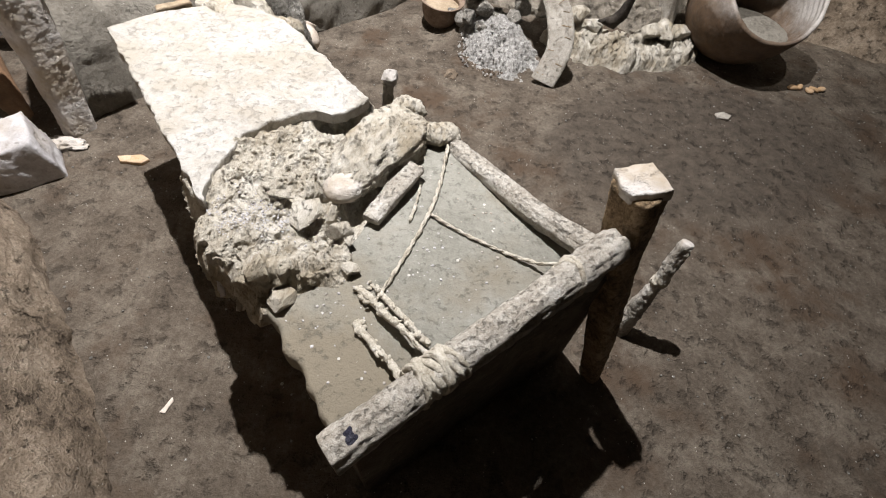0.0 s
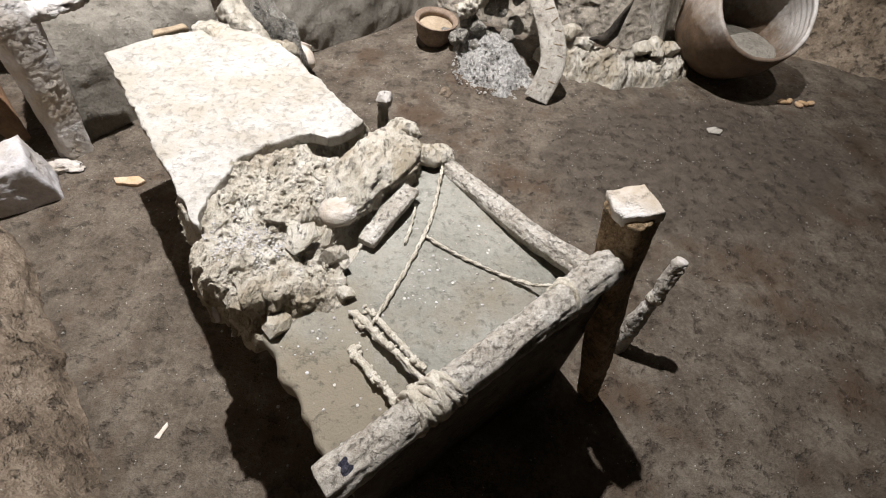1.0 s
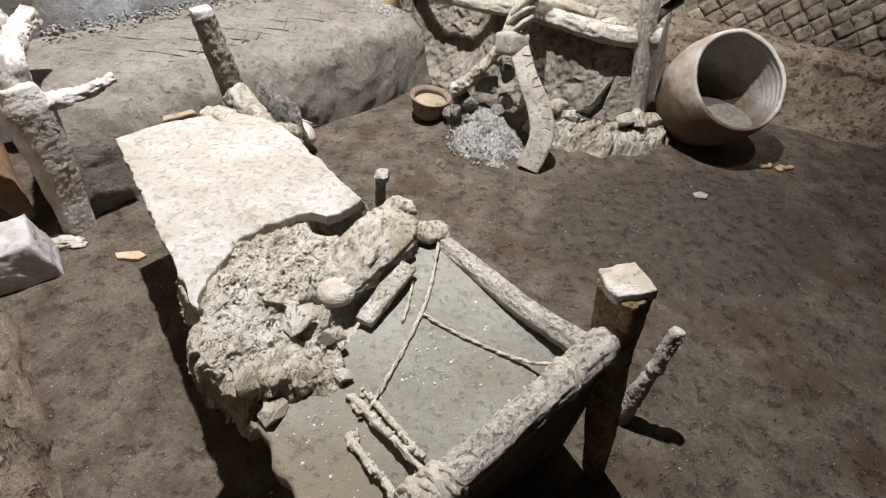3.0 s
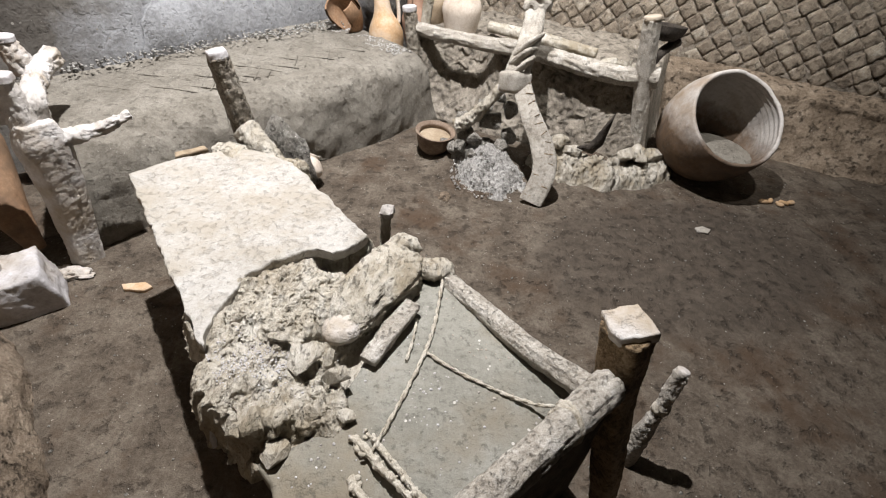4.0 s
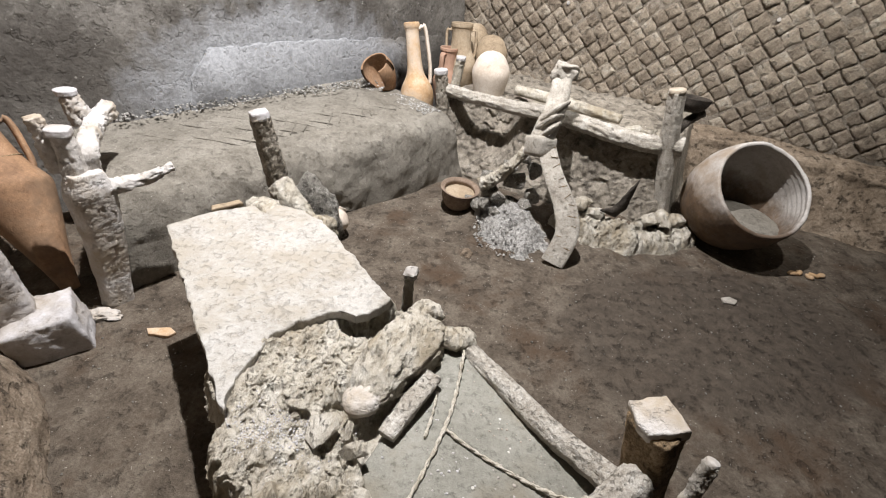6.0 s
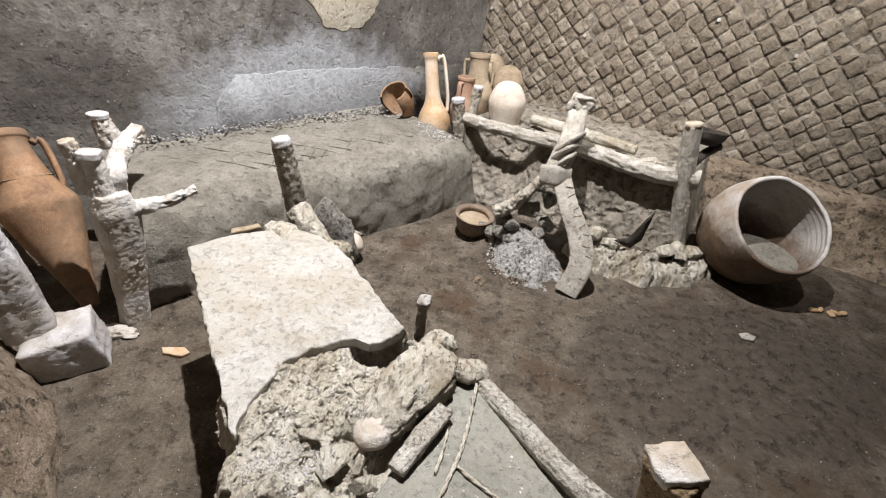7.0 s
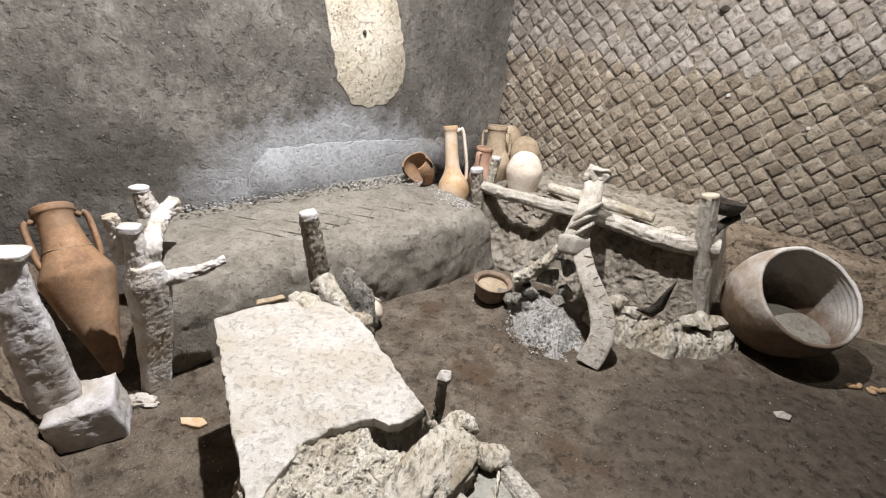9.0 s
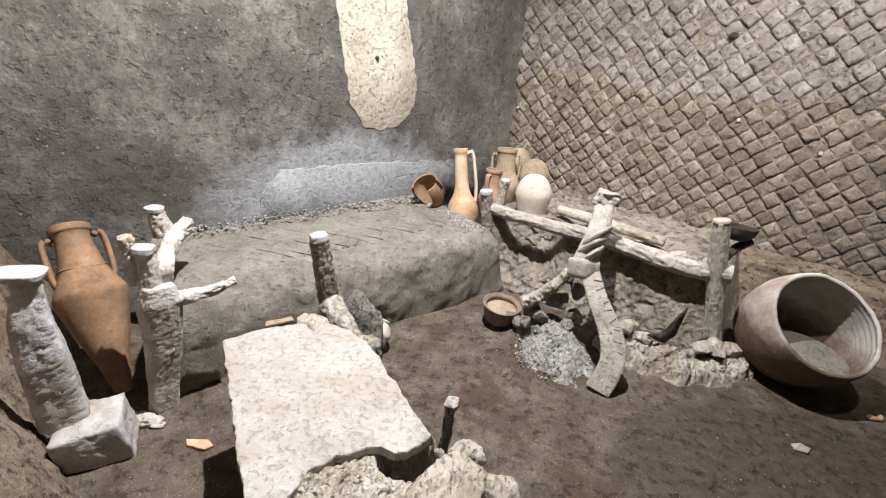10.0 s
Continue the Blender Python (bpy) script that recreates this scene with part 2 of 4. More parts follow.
def part(name, geo, mat, parent=None, label="", smooth=True):
    """A mesh from (verts, faces) in world places; a child when a parent is given."""
    ob = new(name, mesh(name, geo[0], geo[1], mat, smooth))
    if parent is not None:
        ob.parent = parent
        m = parent.matrix_basis.copy()
        if parent.parent is not None:
            m = parent.parent.matrix_basis @ parent.matrix_parent_inverse @ m
        ob.matrix_parent_inverse = m.inverted()
    return tagged(ob, label)


def join(*geos):
    verts, faces = [], []
    for v, f in geos:
        k = len(verts)
        verts += list(v)
        faces += [[i + k for i in face] for face in f]
    return verts, faces


def rough_at(p, freq, seed, octaves=4):
    return noise.fractal(Vector(p) * freq + Vector((seed * 7.31, seed * 3.17, seed * 1.93)), 0.9, 2.1, octaves)


def spline(points, step):
    pts = [Vector(p) for p in points]
    if len(pts) == 2:
        count = max(2, int((pts[1] - pts[0]).length / step))
        return [pts[0].lerp(pts[1], i / count) for i in range(count + 1)], [i / count for i in range(count + 1)]
    ext = [2 * pts[0] - pts[1], *pts, 2 * pts[-1] - pts[-2]]
    out, ts = [], []
    for k in range(len(pts) - 1):
        a, b, c, d = ext[k:k + 4]
        count = max(2, int((c - b).length / step))
        for i in range(count + (k == len(pts) - 2)):
            t = i / count
            out.append(0.5 * (2 * b + (c - a) * t + (2 * a - 5 * b + 4 * c - d) * t * t + (3 * b - a - 3 * c + d) * t ** 3))
            ts.append((k + t) / (len(pts) - 1))
    return out, ts


def tube(points, radii, seg=14, step=0.02, amp=0.006, freq=14, seed=1, flat=1.0, side=None, ridge=0.0, boxy=2.0, spin=0.0, grain=True, along=0.5):
    """A rough round bar along a curve; flat squeezes it across side."""
    if amp > 0.0045:
        seg, step = int(seg * 1.9), step * 0.5
    pts, ts = spline(points, step)
    verts, faces = [], []
    run = 0.0
    up = Vector(side) if side else Vector((0.31, 0.17, 0.93))
    for i, p in enumerate(pts):
        d = (pts[min(i + 1, len(pts) - 1)] - pts[max(i - 1, 0)]).normalized()
        a = (up - d * up.dot(d)).normalized()
        if not side:
            up = a
        b = d.cross(a)
        k = ts[i] * (len(radii) - 1)
        j = min(int(k), len(radii) - 2)
        r = radii[j] + (radii[j + 1] - radii[j]) * (k - j)
        run += (p - pts[max(i - 1, 0)]).length
        for s in range(seg):
            w = 2 * math.pi * s / seg
            k = (abs(math.cos(w)) ** boxy + abs(math.sin(w)) ** boxy) ** (-1 / boxy) * r
            q = p + a * (math.cos(w + spin) * k * flat) + b * (math.sin(w + spin) * k)
            o = (q - p).normalized()
            c = Vector((math.cos(w) * r * 2.0, math.sin(w) * r * 2.0, run * along)) if grain else q
            bump_ = (0.6 * rough_at(c, freq, seed) - 0.8 * abs(rough_at(c, freq * 3, seed + 2, 3)) - 0.5 * abs(rough_at(c, freq * 6.5, seed + 4, 2)) + 0.35) * amp + ridge * math.sin(3 * w) * r
            verts.append(q + o * bump_)
    for i in range(len(pts) - 1):
        for s in range(seg):
            faces.append([i * seg + s, i * seg + (s + 1) % seg, (i + 1) * seg + (s + 1) % seg, (i + 1) * seg + s])
    for end, ring in ((0, range(seg)), (len(pts) - 1, range((len(pts) - 1) * seg, len(pts) * seg))):
        c = sum((verts[i] for i in ring), Vector()) / seg
        inner = []
        for i in ring:
            inner.append(len(verts))
            verts.append(c.lerp(verts[i], 0.93) + (pts[end] - pts[1 if end == 0 else end - 1]).normalized() * (0.05 * radii[0 if end == 0 else -1]))
        verts.append(c + (pts[end] - pts[1 if end == 0 else end - 1]).normalized() * (0.05 * radii[0 if end == 0 else -1]))
        last, ring = len(verts) - 1, list(ring)
        for s in range(seg):
            t = (s + 1) % seg
            if end == 0:
                faces += [[ring[t], ring[s], inner[s], inner[t]], [inner[t], inner[s], last]]
            else:
                faces += [[ring[s], ring[t], inner[t], inner[s]], [inner[s], inner[t], last]]
    return verts, faces


def lump(centre, size, amp=0.25, freq=9, seed=1, turn=(0, 0, 0), level=4, square=0.0):
    """A rough stone or clod of half-axes size."""
    bm = bmesh.new()
    bmesh.ops.create_icosphere(bm, subdivisions=level, radius=1)
    m = pose(*centre, *turn)
    verts = []
    mean = (size[0] + size[1] + size[2]) / 3
    for v in bm.verts:
        c = v.co.copy()
        if square:
            big = max(abs(c.x), abs(c.y), abs(c.z))
            c = c.lerp(c / big, square)
        q = m @ Vector((c.x * size[0], c.y * size[1], c.z * size[2]))
        verts.append(q + (q - m.translation).normalized() * (0.9 * rough_at(q, freq, seed) - 0.7 * abs(rough_at(q, freq * 2.6, seed + 1, 4)) + 0.25) * amp * mean)
    faces = [[v.index for v in f.verts] for f in bm.faces]
    bm.free()
    return verts, faces


def rock(centre, size, seed=1, turn=0.0, points=16):
    """An angular stone of half-axes size with slightly worn edges."""
    rng = random.Random(seed)
    bm = bmesh.new()
    for _ in range(points):
        d = Vector((rng.gauss(0, 1), rng.gauss(0, 1), rng.gauss(0, 1))).normalized()
        bm.verts.new(Vector((d.x * size[0], d.y * size[1], d.z * size[2])) * (0.85 + 0.3 * rng.random()))
    hull = bmesh.ops.convex_hull(bm, input=bm.verts)
    bmesh.ops.delete(bm, geom=[g for g in hull["geom_interior"] if isinstance(g, bmesh.types.BMVert)], context="VERTS")
    bmesh.ops.bevel(bm, geom=list(bm.edges), offset=min(size) * 0.10, segments=2, affect="EDGES", profile=0.5, clamp_overlap=True)
    bmesh.ops.triangulate(bm, faces=list(bm.faces))
    bmesh.ops.subdivide_edges(bm, edges=[e for e in bm.edges if e.calc_length() > min(size) * 0.45], cuts=1, use_grid_fill=True)
    bmesh.ops.triangulate(bm, faces=list(bm.faces))
    bm.verts.index_update()
    m = pose(*centre, rng.uniform(-15, 15), rng.uniform(-15, 15), turn)
    verts = []
    for v in bm.verts:
        q = m @ v.co
        verts.append(q + v.co.normalized() * rough_at(q, 0.35 / min(size), seed, 3) * min(size) * 0.14)
    faces = [[v.index for v in f.verts] for f in bm.faces]
    bm.free()
    return verts, faces


def terrace(x, step):
    k = math.floor(x / step)
    return step * (k + ease(0.55, 1.0, x / step - k))


def lathe(profile, m, seg=44, wobble=0.0, seed=1, gap=None):
    """A turned vessel: (radius, height) up the outside and down the inside. gap(angle, k): True leaves a face out."""
    verts, faces = [], []
    for r, z in profile:
        for s in range(seg):
            w = 2 * math.pi * s / seg
            k = 1 + wobble * rough_at((math.cos(w), math.sin(w), z * 3), 1.6, seed, 3)
            verts.append(m @ Vector((r * k * math.cos(w), r * k * math.sin(w), z)))
    for i in range(len(profile) - 1):
        for s in range(seg):
            if gap and gap(s / seg, i):
                continue
            faces.append([i * seg + s, i * seg + (s + 1) % seg, (i + 1) * seg + (s + 1) % seg, (i + 1) * seg + s])
    return verts, faces


def smooth_profile(points, n=6):
    out = []
    full = [(r, z, 0) for r, z in points]
    ext = [full[0], *full, full[-1]]
    for k in range(len(full) - 1):
        a, b, c, d = (Vector(p) for p in ext[k:k + 4])
        for i in range(n):
            t = i / n
            p = 0.5 * (2 * b + (c - a) * t + (2 * a - 5 * b + 4 * c - d) * t * t + (3 * b - a - 3 * c + d) * t ** 3)
            out.append((max(p.x, 0.0005), p.y))
    out.append(points[-1])
    return out


def vessel(outline, thick):
    """A smoothed outside with the inside a wall's thickness within it."""
    outer = smooth_profile(outline)
    inner = [(max(r - thick, 0.0005), z + (thick if k == 0 else 0)) for k, (r, z) in enumerate(outer)]
    top = outer[-1]
    return outer + [(top[0] - thick * 0.4, top[1] + thick * 0.35)] + inner[::-1]


def grid(nx, ny, at):
    verts = [at(i / nx, j / ny) for j in range(ny + 1) for i in range(nx + 1)]
    faces = [[j * (nx + 1) + i, j * (nx + 1) + i + 1, (j + 1) * (nx + 1) + i + 1, (j + 1) * (nx + 1) + i] for j in range(ny) for i in range(nx)]
    return verts, faces


def plate(outline, z0, z1, jitter=0.004, seed=1, step=0.02, place=lambda u, v, z: (u, v, z), edge=0.006, tilt=lambda u, v: 0.0, freq=22):
    """A flat piece with a ragged, slightly rounded outline."""
    ring = []
    for k, p in enumerate(outline):
        a, b = Vector((*p, 0)), Vector((*outline[(k + 1) % len(outline)], 0))
        for i in range(max(1, int((b - a).length / step))):
            q = a.lerp(b, i / max(1, int((b - a).length / step)))
            j = Vector((rough_at(q, freq, seed), rough_at(q, freq, seed + 5), 0)) * jitter
            ring.append(q + j)
    c = sum(ring, Vector()) / len(ring)
    n = len(ring)
    verts = []
    for z, inset in ((z0, 0.0), (z1 - edge, 0.0), (z1 - edge * 0.3, edge * 0.35), (z1, edge)):
        for q in ring:
            p = q + (c - q).normalized() * inset
            verts.append(place(p.x, p.y, z + tilt(p.x, p.y)))
    faces = [[k * n + i, k * n + (i + 1) % n, (k + 1) * n + (i + 1) % n, (k + 1) * n + i] for k in range(3) for i in range(n)]
    faces += [list(range(3 * n, 4 * n)), list(range(n))[::-1]]
    return verts, faces


def ease(a, b, x):
    t = min(1, max(0, (x - a) / (b - a)))
    return t * t * (3 - 2 * t)


# ---- the room ----
CORNER = Vector((-0.37, 5.53, 0))
RIGHT = Vector((0.906, -0.423, 0))      # along the stone-netted wall, away from the corner
BACK = Vector((-0.655, -0.756, 0))      # along the plastered wall, away from the corner
LEFT_LINE = [(1.3, -1.74), (-0.98, 0.88), (-1.32, 1.29), (-1.80, 1.74), (-2.25, 1.98), (-2.6, 2.45), (-2.9, 2.8)]
BED2 = Vector((-1.80, 2.27, 0))         # front end of the ash bench
B2U, B2V = -BACK, Vector((-0.756, 0.655, 0))
BED3 = Vector((1.17, 3.56, 0))          # front post of the bed against the stone wall
B3U, B3V = -RIGHT, Vector((0.423, 0.906, 0))


def floor_height(x, y):
    z = 0.012 * rough_at((x, y, 0), 2.2, 4) + 0.005 * rough_at((x, y, 0), 11, 9)
    for cx, cy, r, h in ((1.5, 3.75, 0.42, 0.10), (0.9, 3.75, 0.55, 0.10), (0.1, 3.55, 0.4, 0.08), (-0.25, 3.75, 0.3, 0.03)):
        d = math.hypot(x - cx, y - cy)
        z += h * (1 - ease(0.25 * r, r, d))
    return z


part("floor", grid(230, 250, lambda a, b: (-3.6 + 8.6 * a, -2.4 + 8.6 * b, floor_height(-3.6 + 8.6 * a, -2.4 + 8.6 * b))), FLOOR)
tagged(bpy.data.objects["floor"], "trodden dark brown earth floor with pale specks", "floor", kind="structure")


def wall(name, start, along, length, height, mat, label, amp=0.012, inward=None, thick=0.3, res=0.05, seed=1):
    nx, nz = int(length / res), int(height / res)
    out = -inward
    front = grid(nx, nz, lambda a, b: start + along * (length * a) + Vector((0, 0, height * b)) + inward * (amp * rough_at((length * a, seed, height * b), 3, seed)))
    far = grid(1, 1, lambda a, b: start + along * (length * a) + Vector((0, 0, height * b)) + out * thick)
    cap = grid(1, 1, lambda a, b: start + along * (length * a) + Vector((0, 0, height)) + out * (thick * b))
    return tagged(part(name, join(front, far, cap), mat), label, "wall", kind="structure")


TOP = 4.8
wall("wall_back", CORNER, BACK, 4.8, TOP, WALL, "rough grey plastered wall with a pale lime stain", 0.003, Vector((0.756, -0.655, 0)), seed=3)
wall("wall_stone", CORNER, RIGHT, 5.6, TOP, MORTAR, "old mortar wall set with a net of square tufa stones", 0.006, Vector((-0.423, -0.906, 0)), seed=5)
# unseen walls and ceiling added to close the room, dark to limit bounce
far_end = CORNER + RIGHT * 5.6
wall("wall_east", far_end, Vector((-0.423, -0.906, 0)), 5.6, TOP, DARK, "unseen closing wall, dark to cut bounced light", 0.02, Vector((-0.906, 0.423, 0)), res=0.2, seed=7)
east_end = far_end + Vector((-0.423, -0.906, 0)) * 5.6
south = Vector((1.3, -1.74, 0)) - east_end
wall("wall_south", east_end, south.normalized(), south.length + 0.3, TOP, DARK, "unseen closing wall, dark to cut bounced light", 0.02, Vector((south.normalized().y, -south.normalized().x, 0)), res=0.2, seed=8)
part("ceiling", grid(1, 1, lambda a, b: (-4.5 + 11 * a, 7.5 - 11 * b, TOP)), DARK)
tagged(bpy.data.objects["ceiling"], "unseen ceiling, dark to cut bounced light", "ceiling", kind="structure")


def bank_point(a, b):
    """The earth cut along the other side: a along its foot, b up it."""
    pts, ts = BANK_PATH
    k = a * (len(pts) - 1)
    i = min(int(k), len(pts) - 2)
    p = pts[i].lerp(pts[i + 1], k - i)
    d = (pts[i + 1] - pts[i]).normalized()
    out = Vector((d.y, -d.x, 0))
    out = -out if out.dot(Vector((-1, -0.9, 0))) < 0 else out
    z = TOP * b * b * 0.6 + TOP * b * 0.4
    q = p + out * (0.27 * ease(-0.1, 0.9, z) + 0.05 * z) + Vector((0, 0, z - 0.02))
    return q + out * (-0.030 * rough_at(q, 3.5, 12, 4) - 0.018 * abs(rough_at(q, 13, 13, 4)) - 0.012)


BANK_PATH = spline([(x, y, 0) for x, y in LEFT_LINE], 0.03)
part("wall_earth", grid(230, 170, bank_point), BANK)
tagged(bpy.data.objects["wall_earth"], "rough earth bank cut by digging, brown with pale grains", "wall", kind="structure")


# ---- ash bench along the plastered wall ----
def bench_front(s):
    return 0.05 * math.sin(1.7 * s + 0.4) + 0.02 * rough_at((s, 0, 0), 3, 21)


def bench_point(a, b):
    """a along the bench, b from the foot of its front over the edge to the wall."""
    s = 2.40 * a + 0.03
    top = 0.47 + 0.03 * a
    if b < 0.4:
        k = b / 0.4
        n, z = 0.20 * k ** 2.4 + 0.03 * k, top * (1 - (1 - k) ** 2.1)
    else:
        k = (b - 0.4) / 0.6
        n, z = 0.23 + 0.89 * k, top + 0.015 * math.sin(math.pi * k) + 0.06 * ease(0.8, 1.0, k)
    ends = ease(0, 0.04, a) * (1 - ease(0.955, 1.0, a))
    q = BED2 + B2U * s + B2V * (n + bench_front(s)) + Vector((0, 0, z * ends - 0.02 * (1 - ends)))
    amp = 0.022 if b < 0.4 else 0.008
    return q + Vector((0, 0, 1)) * rough_at(q, 7, 22) * amp * ends - B2V * (rough_at(q, 5, 23) * amp)


bench = tagged(part("ash_bench", grid(170, 100, bench_point), BENCH), "low bench of grey hardened ash with a faint net imprint", "ash bench")
# net imprint pressed into the top of the bench
def bench_cord(s0, n0, s1, n1, seed):
    ends = []
    for k in range(7):
        t = k / 6
        s, n = s0 + (s1 - s0) * t, n0 + (n1 - n0) * t
        ends.append(BED2 + B2U * s + B2V * n + Vector((0, 0, 0.478 + 0.03 * s / 2.5 + 0.006 * math.sin(seed + 5 * t))))
    return tube(ends, [0.004, 0.005, 0.004], 6, 0.03, 0.003, 30, seed)


for k in range(32):
    s0, fan = 0.75 + 0.045 * k, 0.42 if k % 2 else -0.36
    part("net_cord", bench_cord(s0, 0.34, min(2.1, max(0.3, s0 + fan)), 0.86, 400 + k), BENCH, bench)


def bench_rubble(count, where, size, seed):
    rng = random.Random(seed)
    geos = []
    for _ in range(count):
        p = where(rng)
        r = size * (0.5 + rng.random())
        geos.append(lump(p, (r, r * (0.6 + 0.5 * rng.random()), r * 0.6), 0.5, 40, rng.randrange(99), (0, 0, rng.random() * 360), 1))
    return join(*geos)


def edge_spot(rng):
    s = 0.35 + 1.93 * rng.random()
    n = 1.0 + bench_front(s) - 0.16 * rng.random() ** 2 + 0.05
    return BED2 + B2U * s + B2V * n + Vector((0, 0, 0.525 + 0.03 * rng.random()))


def end_spot(rng):
    n = 0.15 + 0.85 * rng.random()
    return BED2 + B2U * (2.13 + 0.17 * rng.random()) + B2V * n + Vector((0, 0, 0.505))


tagged(part("gravel", join(bench_rubble(900, edge_spot, 0.008, 3), bench_rubble(420, end_spot, 0.008, 4)), GRAVEL), "pale grey loose pumice gravel along the wall", "gravel", kind="stuff")

# ---- frame posts and rails of the bench ----
corner_post = thing("bed_post", (-1.80, 2.25, 0), "thick plaster cast of a rough bed post with rail stumps", "bed post")
part("trunk", tube([(-1.799, 2.219, -0.058), (-1.779, 2.242, 0.15), (-1.756, 2.266, 0.41), (-1.746, 2.277, 0.593), (-1.743, 2.28, 0.681)], [0.060, 0.060, 0.074, 0.084, 0.062], 28, 0.012, 0.007, 20, 31, 0.7, (0.74, -0.68, 0), 0.0, 4.5, 0.3, True, 0.35), PLASTER, corner_post)
part("fork", tube([(-1.78, 2.282, 0.615), (-1.776, 2.287, 0.759), (-1.778, 2.284, 0.848)], [0.058, 0.046, 0.042], 18, 0.012, 0.010, 12, 32, 0.8, None, 0.0, 3.0), PLASTER, corner_post)
part("fork_cap", tube([(-1.779, 2.283, 0.843), (-1.777, 2.285, 0.87)], [0.044, 0.042], 14, 0.01, 0.005, 14, 40, 1.0, None, 0.0, 4.0), WHITE, corner_post, "whitish flat cap")
part("stub", tube([(-1.844, 2.295, 0.681), (-1.853, 2.285, 0.826), (-1.86, 2.279, 0.909)], [0.045, 0.034, 0.032], 14, 0.012, 0.018, 14, 33), PLASTER, corner_post)
part("front_rail", tube([(-1.707, 2.313, 0.598), (-1.605, 2.413, 0.602), (-1.504, 2.513, 0.627)], [0.036, 0.024, 0.018], 14, 0.012, 0.020, 14, 34), PLASTER, corner_post)
part("end_rail", tube([(-1.784, 2.337, 0.621), (-1.754, 2.368, 0.754), (-1.949, 2.631, 0.732), (-2.035, 2.842, 0.742)], [0.046, 0.036, 0.036, 0.044], 18, 0.012, 0.022, 12, 35), PLASTER, corner_post)
for k, (x, y, z, r) in enumerate(((-1.705, 2.29, 0.50, 0.045), (-1.71, 2.285, 0.44, 0.035), (-1.715, 2.27, 0.34, 0.03), (-1.72, 2.30, 0.56, 0.035))):
    part("crust_flake", rock((x, y, z), (r * 0.8, r * 0.7, r * 1.2), 440 + k, k * 53, 18), PLASTER, corner_post, "", False)
part("spread_foot", lump((-1.79, 2.12, 0.004), (0.10, 0.04, 0.012), 0.7, 20, 36), PLASTER, corner_post)
back_post = thing("bed_post", (-2.2, 2.85, 0.5), "short dark-capped plaster bed post at the wall", "bed post")
part("trunk", tube([(-2.209, 2.861, 0.656), (-2.224, 2.847, 0.729), (-2.227, 2.844, 0.791)], [0.062, 0.052, 0.042], 16, 0.012, 0.022, 12, 37), PLASTER, back_post)
part("cap", tube([(-2.232, 2.839, 0.799), (-2.231, 2.84, 0.822)], [0.050, 0.052], 14, 0.01, 0.006, 14, 38), WHITE, back_post, "whitish flat cap")

# ---- white pier on a block ----
pier = thing("plaster_pier", (-1.85, 1.92, 0), "leaning white plaster post on a square white block", "plaster post")
part("block", lump((-1.86, 1.93, 0.085), (0.128, 0.112, 0.112), 0.12, 4.5, 41, (3, -6, 38), 5, 0.92), WHITE, pier)
part("shaft", tube([(-1.971, 1.904, 0.18), (-1.973, 1.9, 0.49), (-1.973, 1.901, 0.663), (-1.963, 1.917, 0.787), (-1.959, 1.921, 0.857)], [0.092, 0.082, 0.070, 0.046, 0.046], 26, 0.015, 0.009, 12, 42, 0.9, (0.5, -0.8, 0.1), 0.0, 3.4, 0.3, True, 0.8), WHITE, pier)
part("cap", tube([(-1.978, 1.918, 0.861), (-1.977, 1.92, 0.883)], [0.076, 0.080], 20, 0.01, 0.006, 9, 43, 0.8, (0.5, -0.8, 0.1), 0.0, 5.0), PLASTER, pier, "flat pale cap")

